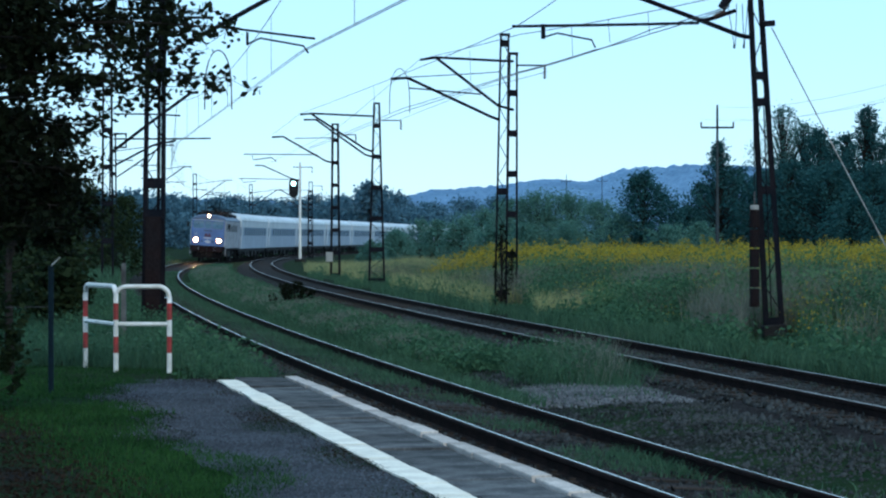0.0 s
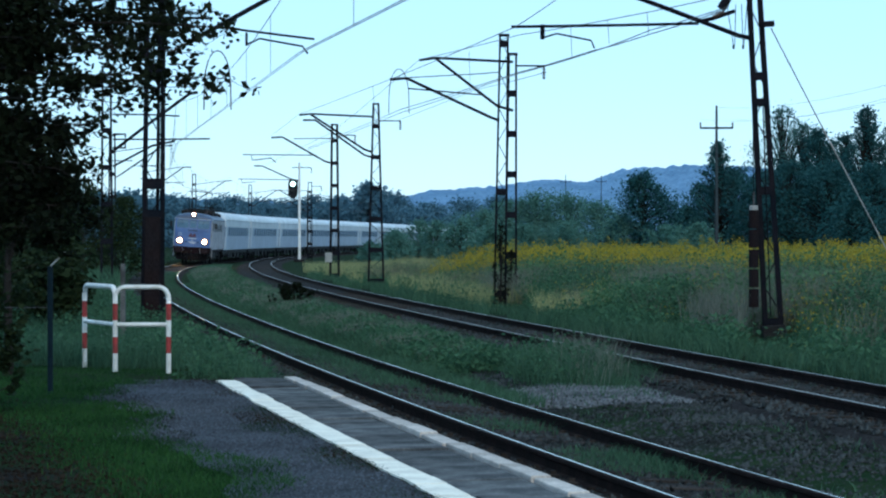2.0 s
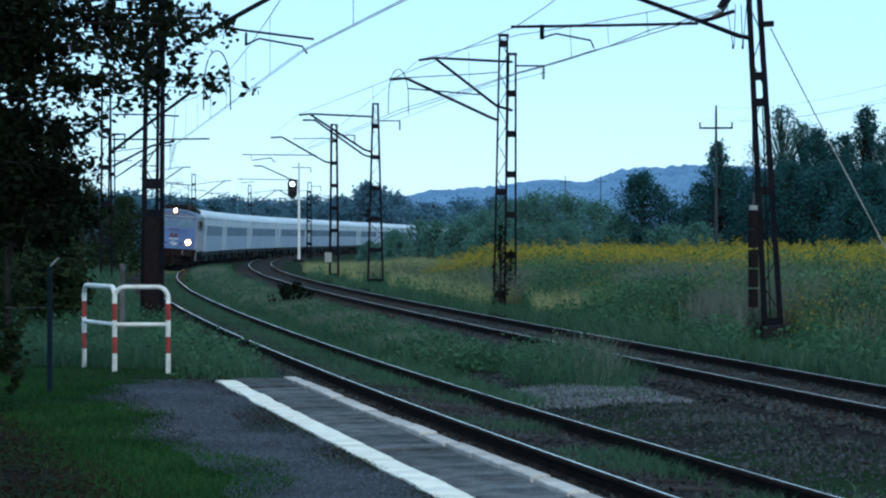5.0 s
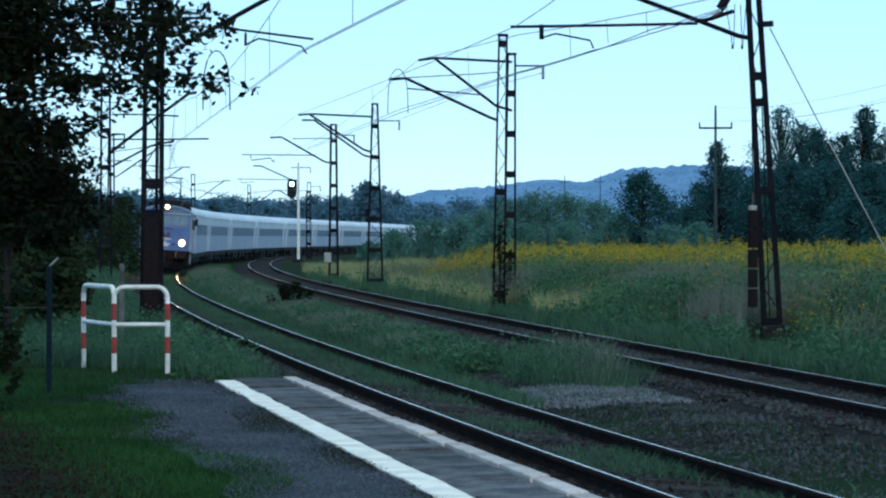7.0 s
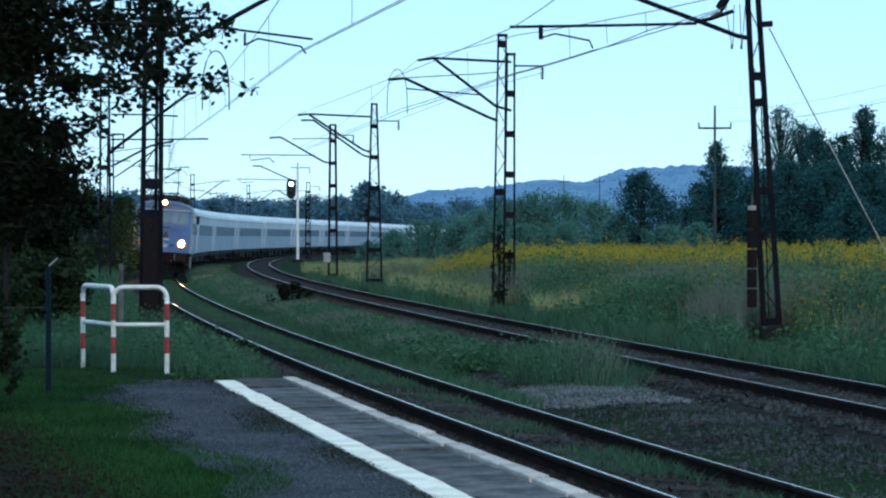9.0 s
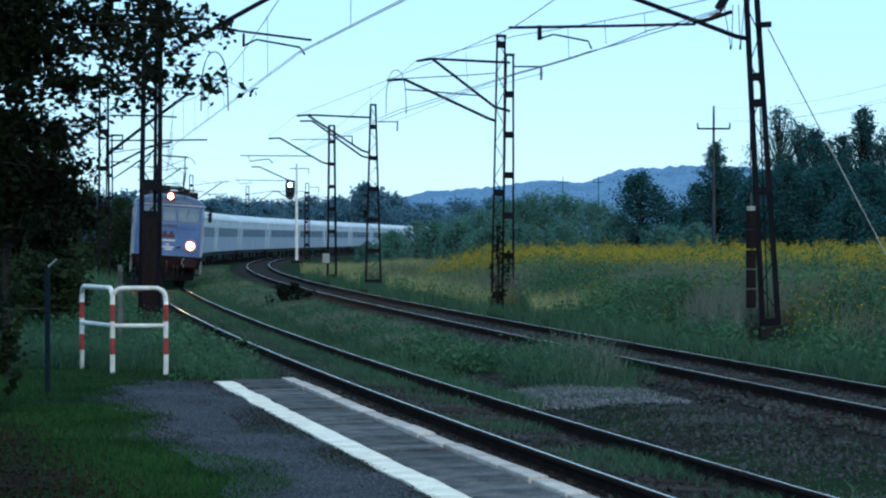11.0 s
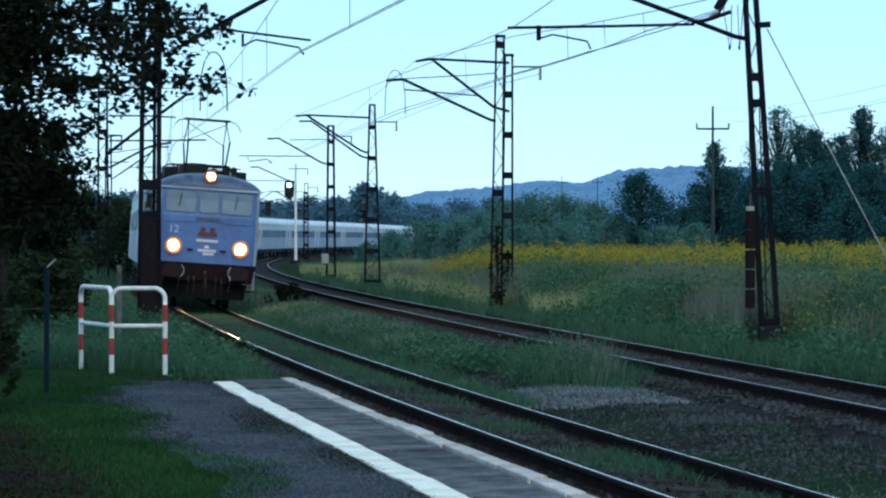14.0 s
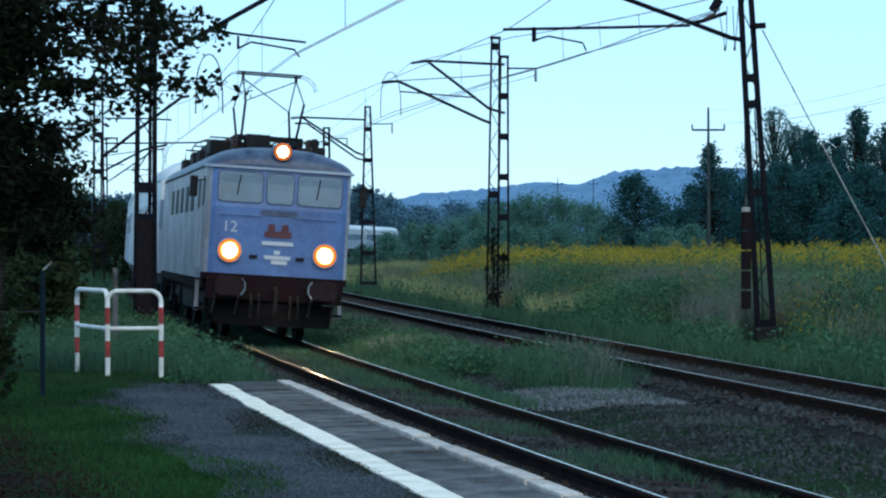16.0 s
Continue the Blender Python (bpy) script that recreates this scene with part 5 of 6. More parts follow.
def tree(x, y, h, spread, trunk_h, label, material, leaves=3500, size=0.16, clumps=26, name="tree", category="tree", seed=1, lowest=0.25, z=None, shape="round", bark=None):
    """A tapered trunk with limbs, and a crown of many leaves gathered in uneven sprays along the limbs."""
    rs = np.random.default_rng(seed)
    zb = gz(x, y) if z is None else z
    t = thing(name, label, category, "trees" if category == "tree" else "bushes", pose(x, y, zb))
    bm = bmesh.new()
    n = 7
    pts = [(rs.normal(0, 0.012) * h * k / n, rs.normal(0, 0.012) * h * k / n, h * (0.95 if shape == "cone" else 0.85) * k / n) for k in range(n + 1)]
    girth = 0.013 if shape in ("birch", "cone") else 0.022
    rad = [max(0.012, girth * h * (1 - 0.92 * k / n)) for k in range(n + 1)]
    sweep(bm, [(0, 0, -0.2)] + pts[1:], rad, 7)
    # lobes give the crown its uneven outline
    lobes = [(rs.uniform(0, 2 * np.pi), rs.uniform(0.62, 1.15)) for _ in range(9)]
    cl = []
    for k in range(clumps):
        u = (k + rs.random()) / clumps
        f = lowest + (1 - lowest) * u ** 0.85
        a = rs.uniform(0, 2 * np.pi)
        g = (f - lowest) / (1 - lowest)
        if shape == "cone":
            prof = (1 - g) ** 0.75 + 0.03
        elif shape == "birch":
            prof = math.sin(math.pi * min(1, 0.10 + 0.86 * g ** 0.9)) + 0.08
        elif shape == "willow":
            prof = math.cos(math.pi / 2 * g) ** 0.5
        else:
            prof = math.sin(math.pi * min(1, 0.18 + 0.80 * g)) ** 0.85 + 0.04
        lobe = sum(w * math.exp(3.0 * (math.cos(a - b) - 1)) for b, w in lobes) / sum(math.exp(3.0 * (math.cos(a - b) - 1)) for b, w in lobes)
        r = spread * prof * lobe * (1.12 - rs.random() ** 1.6 * 0.85)
        c = np.array([r * math.cos(a), r * math.sin(a), h * (0.04 + 0.95 * f)])
        up = np.array([0.45 * math.cos(a), 0.45 * math.sin(a), 0.2 if shape == "cone" else (-0.25 if shape == "birch" else 0.75)])
        cl.append((c, spread * rs.uniform(0.09, 0.24) * (0.45 + 0.6 * prof), up * spread * rs.uniform(0.12, 0.4) * (0.4 + 0.6 * prof)))
        if k % 2 == 0 or category == "tree":
            p0 = Vector((0, 0, h * max(0.05, f * 0.8 - 0.08)))
            sweep(bm, [p0, p0.lerp(Vector(c), 0.5) + Vector((0, 0, 0.015 * h)), Vector(c)], [0.006 * h, 0.004 * h, 0.0015 * h], 4)
    part("trunk", bm, bark or M_BARK, t)
    per = max(4, leaves // clumps)
    cs = []
    for c, r, up in cl:
        d = rs.normal(size=(per, 3)) * 0.62
        m = max(3, int(per * rs.uniform(0.35, 1.5)))
        cs.append(c + (d * r)[np.arange(m) % per] * rs.uniform(0.6, 1.4, (m, 1)) + rs.uniform(-1, 1, m)[:, None] * up[None])
    v, f = leaf_cards(np.concatenate(cs), size)
    crown = new("crown", raw_mesh("crown", v, f, material))
    crown.parent = t
    return t


def along(n, line, y0, y1, lo, hi):
    """Places beside a track, thicker towards the near end; lo and hi are offsets, or functions of depth."""
    y = y0 * (y1 / y0) ** RNG.random(n)
    a, b = (lo(y) if callable(lo) else lo), (hi(y) if callable(hi) else hi)
    u = a + (b - a) * RNG.random(n)
    return line_x(line, y) + u / np.cos(heading(line, y)), y


def pick(x, y, m):
    return x[m], y[m]


def path_edge(y):
    """The worn outer edge of the gravel path, as an offset from the outer track."""
    return -3.95 + 0.22 * np.sin(y * 1.1) + 0.2 * np.sin(y * 0.45) + 0.08 * np.sin(y * 3.7)


def open_feet(x, y):
    """False on the trodden ground in front of the mast feet, where nothing tall grows."""
    ok = np.ones(len(x), bool)
    for mx, my, w in ((6.5, 48.4, 0.55), (2.05, 73.6, 0.6), (-3.0, 109.7, 0.6), (-5.7, 129.6, 0.6)):
        ok &= ~((np.abs(x - mx * y / my) < w) & (y < my + 0.3) & (y > my * 0.84))
    return ok


def forbs(name, x, y, h, size, per, material, label):
    """Leafy weeds: loose bunches of small leaves."""
    n = len(x)
    z = ground_z(x, y)
    hh = h * RNG.uniform(0.4, 1.3, n)
    f = RNG.random((n, per))
    sp = 0.25 * h
    p = np.stack([x[:, None] + RNG.normal(0, sp, (n, per)), y[:, None] + RNG.normal(0, sp, (n, per)), z[:, None] + hh[:, None] * f], 2).reshape(-1, 3)
    v, q = leaf_cards(p, size, 0.8)
    tagged(new(name, raw_mesh(name, v, q, material)), label, "weeds", kind="stuff")


def gap(y):
    """Room between the two tracks, from the outer one's centre."""
    return (line_x(LINE_B, y) - line_x(LINE_A, y)) * np.cos(heading(LINE_A, y))


def plants():
    # left of the outer track, beyond the platform
    x, y = along(60000, LINE_A, 30.3, 62, -9, -1.7)
    x, y = pick(x, y, clumpy(x, y, 1.4, -1.2, 2.0) & ((y > 33.2) | (x > -3.3)))
    blades("tall_grass", x, y, 0.36, 0.009, 0.7, M_GRASS, "tall green grass and weeds around the barrier")
    x, y = along(5000, LINE_A, 30.5, 62, -9, -1.8)
    x, y = pick(x, y, clumpy(x, y, 1.1, 0.0, 5.0) & ((y > 34.0) | (x > -3.2)))
    forbs("leafy_weeds", x, y, 0.42, 0.06, 14, M_FORB, "leafy green weeds around the barrier")
    x, y = along(130, LINE_A, 36, 70, -6, -1.8)
    forbs("white_flowers", x, y, 0.1, 0.05, 5, M_FLOWER, "small white flower heads in the tall grass")
    x, y = along(26000, LINE_A, 60, 190, -16, -1.9)
    blades("tall_grass", x, y, 0.5, 0.035, 0.5, M_GRASS, "tall green grass and weeds beside the outer track")
    x, y = along(9000, LINE_A, 30.0, 33.6, -8, -3.0)
    blades("short_grass", x, y, 0.05, 0.010, 0.8, M_LAWN, "short grass round the feet of the barrier")
    # lawn beside the gravel
    x, y = along(110000, LINE_A, 14, 30.2, -9, lambda y: path_edge(y) + 0.12 + RNG.normal(0, 0.07, len(y)))
    x, y = pick(x, y, clumpy(x, y, 1.1, -1.5, 2.0) & (x > -2.05 - (y - 16.6) * 0.30 + RNG.normal(0, 0.25, len(x))))
    blades("lawn_grass", x, y, 0.075, 0.009, 0.8, M_LAWN, "short green grass beside the platform")
    x, y = along(30000, LINE_A, 14, 28, -9, -4.4)
    x, y = pick(x, y, x < -1.85 - (y - 16.6) * 0.30 + RNG.normal(0, 0.2, len(x)))
    v, q = leaf_cards(np.stack([x, y, ground_z(x, y) + 0.012], 1), 0.03, 0.35)
    tagged(new("leaf_litter", raw_mesh("leaf_litter", v, q, M_LITTER)), "brown fallen leaves and twigs on bare soil", "leaf litter", kind="stuff")
    # weeds along the back of the safety line and in the gravel
    x, y = along(34000, LINE_A, 15, 30, -3.3, -2.72)
    x, y = pick(x, y, clumpy(x, y, 1.7, -0.3 + 3.4 * (-2.72 - lat_a(x, y)), 3.0) & (RNG.random(len(x)) < 0.7))
    blades("gravel_weeds", x, y, 0.055, 0.010, 0.9, M_MOSS, "low dark weeds in the gravel by the white line")
    x, y = along(9000, LINE_A, 15, 30, -3.2, -2.70)
    x, y = pick(x, y, clumpy(x, y, 1.3, -0.2 + 3.0 * (-2.72 - lat_a(x, y)), 6.0))
    v, q = leaf_cards(np.stack([x, y, PLAT_Z + 0.002 + 0 * x], 1), 0.015, 0.3)
    tagged(new("leaf_litter", raw_mesh("leaf_litter", v, q, M_LITTER)), "brown leaf litter and crumbs along the white line", "leaf litter", kind="stuff")
    # between the tracks
    x, y = along(90000, LINE_A, 38, 170, 1.35, lambda y: gap(y) - 2.0)
    x, y = pick(x, y, clumpy(x, y, 0.7, -1.1, 1.0) & (RNG.random(len(x)) < smoothstep(37, 50, y)))
    blades("weeds", x, y, 0.30, 0.018, 0.7, M_GRASS, "green weeds between the two tracks")
    x, y = along(40000, LINE_A, 40, 150, 1.5, lambda y: gap(y) - 2.3)
    x, y = pick(x, y, clumpy(x, y, 0.9, 0.2, 6.0))
    blades("dry_weeds", x, y, 0.38, 0.014, 0.6, M_FEATHER, "dry grass stalks between the two tracks")
    x, y = along(5000, LINE_A, 38, 130, 1.5, lambda y: gap(y) - 2.2)
    forbs("leafy_weeds", x, y, 0.3, 0.07, 12, M_FORB, "leafy green weeds between the two tracks")
    x, y = along(9000, LINE_A, 18, 46, 1.3, lambda y: gap(y) - 1.5)
    x, y = pick(x, y, clumpy(x, y, 0.8, 1.5, 8.0))
    blades("gravel_weeds", x, y, 0.1, 0.014, 0.8, M_GRASS, "sparse weeds in the gravel between the tracks")
    # on the outer track itself
    x, y = along(60000, LINE_A, 19, 150, -0.62, 0.62)
    x, y = pick(x, y, clumpy(x, y, 1.2, 0.4, 4.0) | (RNG.random(len(x)) < smoothstep(30, 44, y)))
    blades("track_weeds", x, y, 0.16, 0.013, 0.7, M_GRASS, "low green weeds growing between the rails")
    x, y = along(14000, LINE_A, 31, 110, 0.8, 1.5)
    blades("track_weeds", x, y, 0.2, 0.014, 0.7, M_GRASS, "low green weeds beside the rail")
    x, y = along(9000, LINE_A, 31, 90, -1.8, -0.85)
    blades("track_weeds", x, y, 0.17, 0.014, 0.7, M_GRASS, "low green weeds beside the rail")
    # verge right of the inner track
    x, y = along(110000, LINE_B, 26, 130, 1.7, 9.0)
    x, y = pick(x, y, clumpy(x, y, 1.2, -1.3, 2.0))
    x, y = pick(x, y, open_feet(x, y))
    blades("verge_grass", x, y, 0.36, 0.016, 0.7, M_GRASS, "rough green grass on the verge of the inner track")
    x, y = along(50000, LINE_B, 34, 130, 2.2, 9.5)
    x, y = pick(x, y, ~open_feet(x, y))
    blades("short_grass", x, y, 0.2, 0.013, 0.8, M_GRASS, "short grass round the feet of the masts")
    x, y = along(10500, LINE_B, 30, 130, 2.2, 9.0)
    x, y = pick(x, y, clumpy(x, y, 0.7, -0.6, 3.0))
    x, y = pick(x, y, open_feet(x, y))
    forbs("leafy_weeds", x, y, 0.5, 0.082, 15, M_FORB, "leafy green weeds on the verge of the inner track")
    x, y = along(5000, LINE_B, 36, 120, 4.0, 9.0)
    x, y = pick(x, y, clumpy(x, y, 0.8, 0.3, 9.0))
    x, y = pick(x, y, open_feet(x, y))
    forbs("seed_heads", x, y, 1.1, 0.028, 18, M_SEED, "pale dry seed heads among the tall weeds")
    x, y = along(60000, LINE_B, 34, 115, 3.6, 8.5)
    x, y = pick(x, y, clumpy(x, y, 0.55, 1.0, 9.0))
    x, y = pick(x, y, open_feet(x, y))
    blades("dry_grass", x, y, 0.9, 0.014, 0.4, M_GRASS_DRY, "tall dry grass at the edge of the goldenrod")
    tree(1.73, 73.35, 2.5, 0.26, 0.1, "dark climbing plant on the foot of the mast", M_LEAF_NEAR, 1500, 0.05, 70, name="climbing_plant", category="bush", seed=302, lowest=0.0, shape="birch")
    tree(2.12, 76.2, 1.7, 0.24, 0.1, "dark climbing plant on the foot of the mast", M_LEAF_NEAR, 900, 0.07, 40, name="climbing_plant", category="bush", seed=303, lowest=0.0, shape="birch")
    # dark low bush and a clump of tall weeds between the tracks
    tree(-4.2, 69.0, 0.75, 0.55, 0.1, "small dark bush between the tracks", M_LEAF_NEAR, 1500, 0.08, 16, name="bush", category="bush", seed=301, lowest=0.05)
    x, y = scatter(9000, 0.6, 3.0, 33.0, 41.0, lambda x, y: ((x - 1.75) / 0.85) ** 2 + ((y - 36.5) / 3.2) ** 2 < RNG.uniform(0.3, 1.1, len(x)))
    blades("weed_clump", x, y, 0.46, 0.009, 0.8, M_GRASS, "tall clump of dry and green weeds between the tracks")
    x, y = scatter(700, 0.8, 2.8, 33.5, 40.0, lambda x, y: ((x - 1.75) / 0.85) ** 2 + ((y - 36.5) / 3.0) ** 2 < RNG.uniform(0.1, 1.1, len(x)))
    forbs("leafy_weeds", x, y, 0.5, 0.05, 14, M_FORB, "leafy weeds in the clump between the tracks")
    x, y = scatter(2500, 0.8, 2.8, 33.5, 40.0, lambda x, y: ((x - 2.1) / 0.6) ** 2 + ((y - 36.5) / 3.0) ** 2 < RNG.uniform(0.05, 1.2, len(x)))
    blades("dry_weeds", x, y, 0.60, 0.008, 0.6, M_FEATHER, "dry stalks in the clump between the tracks")
    x, y = along(16000, LINE_B, 33, 120, -2.2, -1.0)
    x, y = pick(x, y, clumpy(x, y, 1.1, 0.1, 5.0))
    blades("track_weeds", x, y, 0.14, 0.012, 0.8, M_GRASS, "low weeds along the near rail of the inner track")
    x, y = scatter(4200, 1.6, 3.3, 32.6, 40.0, lambda x, y: ((x - 2.35) / 0.75) ** 2 + ((y - 35.6) / 3.0) ** 2 < RNG.uniform(0.0, 1.2, len(x)))
    blades("weed_clump", x, y, 0.30, 0.009, 0.9, M_GRASS, "lower green skirt of the weed clump")
    x, y = scatter(5000, 1.0, 5.0, 20.0, 33.0, lambda x, y: (lat_a(x, y) > 1.6) & (lat_b(x, y) < -1.6) & clumpy(x, y, 0.9, 1.5, 15.0))
    blades("gravel_weeds", x, y, 0.13, 0.012, 0.8, M_GRASS, "scattered green tufts in the gravel")
    x, y = along(9000, LINE_B, 30, 140, -1.5, 1.4)
    x, y = pick(x, y, clumpy(x, y, 1.0, 1.0, 3.0))
    blades("track_weeds", x, y, 0.13, 0.014, 0.8, M_GRASS, "sparse weeds on the inner track")
    stones()
    goldenrod()


def stones():
    """Loose ballast: small angular stones on the beds and the gravel between the tracks."""
    def lay(name, n, x0, x1, y0, y1, keep, size, zf, label, material=M_STONE):
        x, y = scatter(n, x0, x1, y0, y1, keep)
        n = len(x)
        z = zf(x, y)
        d = np.array([(1, 0, 0), (0, 1, 0), (-1, 0, 0), (0, -1, 0), (0, 0, 1), (0, 0, -1)], float)
        p = d[None] * RNG.uniform(0.5, 1.2, (n, 6, 1)) + RNG.normal(0, 0.2, (n, 6, 3))
        p *= (size * RNG.uniform(0.5, 1.3, n))[:, None, None]
        v = (p + np.stack([x, y, z], 1)[:, None]).reshape(-1, 3)
        f = np.array([(0, 1, 4), (1, 2, 4), (2, 3, 4), (3, 0, 4), (1, 0, 5), (2, 1, 5), (3, 2, 5), (0, 3, 5)])
        f = (np.arange(n)[:, None, None] * 6 + f[None]).reshape(-1, 3)
        tagged(new(name, raw_mesh(name, v, f, material)), label, "gravel", kind="stuff")
    bed_z = lambda lat, cant, z0: z0 + (0.7175 - lat) * math.sin(cant) - 0.16
    lay("ballast_stones", 60000, -6, 5, 14, 60, lambda x, y: np.abs(lat_a(x, y)) < 1.5, 0.035, lambda x, y: bed_z(lat_a(x, y), CANT, 0.0), "loose grey ballast stones on the outer track")
    lay("ballast_stones", 60000, -1, 10, 18, 70, lambda x, y: (lat_b(x, y) > -1.85) & (lat_b(x, y) < 1.5), 0.04, lambda x, y: np.maximum(ground_z(x, y), bed_z(lat_b(x, y), CANT_B, ZB) - 0.75 * np.maximum(0, np.abs(lat_b(x, y)) - 1.42)), "loose grey ballast stones on the inner track")
    lay("path_gravel", 90000, -5, 1.5, 14, 30.1, lambda x, y: (lat_a(x, y) > path_edge(y) + RNG.normal(0, 0.1, len(y))) & (lat_a(x, y) < -2.75), 0.011, lambda x, y: PLAT_Z - 0.012 + 0 * x, "fine grey gravel on the path", M_PATHSTONE)
    lay("pale_gravel", 30000, -0.2, 4.4, 29.5, 35.5, lambda x, y: ((x - 2.0 + 0.25 * (y - 32.4)) / 1.7) ** 2 + ((y - 32.4) / 2.2) ** 2 < RNG.uniform(0.2, 1.0, len(x)), 0.024, lambda x, y: ground_z(x, y) + 0.012, "patch of paler gravel between the tracks", M_PALESTONE)
    lay("fine_gravel", 90000, -3, 10, 14, 44, lambda x, y: (lat_a(x, y) > 1.3) & (lat_b(x, y) < -1.5), 0.014, ground_z, "fine dark grit between the tracks")
    lay("gravel_stones", 70000, -3, 10, 14, 46, lambda x, y: (lat_a(x, y) > 1.3) & (lat_b(x, y) < -1.5) & clumpy(x, y, 1.9, -0.9, 21.0), 0.032, ground_z, "grey gravel and stones between the tracks")


def goldenrod():
    """A field of tall goldenrod: leafy stems with yellow plumes in drifts."""
    x, y = along(26000, LINE_B, 44, 112, lambda y: 4.4 - 1.6 * smoothstep(65, 90, y) + 0.6 * np.sin(y * 0.6) + 0.5 * np.sin(y * 0.17), lambda y: 16 + 0.2 * y)
    x, y = pick(x, y, (y < 103 + 10 * smoothstep(0, 6, x)) & open_feet(x, y) & (x < 0.2 * y + 1.5))
    n = len(x)
    z = ground_z(x, y)
    drift = np.sin(x * 0.55 + 1.3 * np.sin(y * 0.2)) + np.sin(y * 0.31 + 0.6 * x)
    inner = smoothstep(3.2, 8.5, lat_b(x, y) + 0.6 * drift)
    h = RNG.uniform(0.95, 1.3, n) * (1.0 + 0.13 * drift) * (0.52 + 0.5 * smoothstep(-7, 4, x)) * (0.5 + 0.50 * inner) * (1 + 0.17 * np.sin(x * 2.2 + 1.1 * np.sin(0.7 * y)) * np.sin(1.5 * y + 0.8 * np.sin(x)))
    lx, ly = RNG.normal(0, 0.1, n), RNG.normal(0, 0.1, n)
    k = 16
    f = RNG.random((n, k))
    p = np.stack([x[:, None] + lx[:, None] * f + RNG.normal(0, 0.08, (n, k)), y[:, None] + ly[:, None] * f + RNG.normal(0, 0.08, (n, k)), z[:, None] + h[:, None] * f * 0.95], 2).reshape(-1, 3)
    v, q = leaf_cards(p, 0.082, 0.8)
    tagged(new("goldenrod_leaves", raw_mesh("goldenrod_leaves", v, q, M_GOLDSTEM)), "tall leafy green stems of a goldenrod field", "goldenrod", kind="stuff")
    xs, ys = along(60000, LINE_B, 62, 150, 2.4, 9.5)
    xs, ys = pick(xs, ys, clumpy(xs, ys, 0.6, -0.7, 12.0) & open_feet(xs, ys))
    blades("yellowing_grass", xs, ys, 0.62, 0.024, 0.4, M_GRASS_GOLD, "yellowing tall grass beside the inner track")
    xs, ys = along(26000, LINE_B, 44, 100, 5.0, 13.0)
    xs, ys = pick(xs, ys, clumpy(xs, ys, 0.5, 0.7, 4.0) & open_feet(xs, ys))
    blades("feathery_grass", xs, ys, 1.15, 0.016, 0.3, M_GRASS_DRY, "tall pale feathery grass among the goldenrod")
    xs, ys = along(42000, LINE_B, 42, 84, 3.6, 9.5)
    tuft = np.sin(xs * 1.15 + 0.8 * np.sin(ys * 0.3)) + np.sin(0.42 * ys - 0.5 * xs + 2.0) + RNG.normal(0, 0.25, len(xs))
    dx, dy = pick(xs, ys, (tuft > 0.55) & open_feet(xs, ys))
    blades("feathery_grass", dx, dy, 1.05, 0.013, 0.35, M_FEATHER, "drifts of pale lilac-grey feathery grass before the goldenrod")
    dx, dy = pick(xs, ys, (tuft < -0.95) & open_feet(xs, ys) & (RNG.random(len(xs)) < 0.45))
    forbs("leafy_weeds", dx, dy, 0.95, 0.07, 12, M_FORB, "tall dark leafy stems in drifts before the goldenrod")
    dx, dy = pick(xs, ys, (tuft > -0.2) & (tuft < 0.25) & open_feet(xs, ys) & (RNG.random(len(xs)) < 0.07))
    forbs("goldenrod_flowers", dx, dy, 1.05, 0.036, 14, M_GOLD, "scattered yellow goldenrod at the edge of the field")
    xs, ys = along(26000, LINE_B, 44, 110, 4.6, 11.0)
    xs, ys = pick(xs, ys, open_feet(xs, ys))
    blades("tall_stalks", xs, ys, 0.8, 0.014, 0.3, M_GOLDSTEM, "tall green stalks at the edge of the goldenrod")
    patch = np.sin(x * 0.42 + 2.0 * np.sin(y * 0.13)) + np.sin(y * 0.19 + 0.45 * x + 1.0)
    rim = lat_b(x, y) + 1.3 * drift + 0.5 * patch
    bloom = RNG.random(n) < np.clip(0.60 + 0.42 * patch, 0.10, 1.0) * (0.02 + 0.98 * smoothstep(8.0 - 3.0 * smoothstep(70, 100, y), 10.5 - 3.5 * smoothstep(70, 100, y), rim) + 0.5 * (patch > 1.35)) * smoothstep(0.5, 0.9, h)
    k = 44
    f = RNG.random((n, k))
    wide = 0.14 * (1.15 - f)
    p = np.stack([x[:, None] + lx[:, None] + RNG.normal(0, 1, (n, k)) * wide, y[:, None] + ly[:, None] + RNG.normal(0, 1, (n, k)) * wide, z[:, None] + h[:, None] * (0.78 + 0.27 * f)], 2)[bloom].reshape(-1, 3)
    v, q = leaf_cards(p, 0.042, 0.8)
    tagged(new("goldenrod_flowers", raw_mesh("goldenrod_flowers", v, q, M_GOLD)), "yellow plumes of a flowering goldenrod field", "goldenrod", kind="stuff")


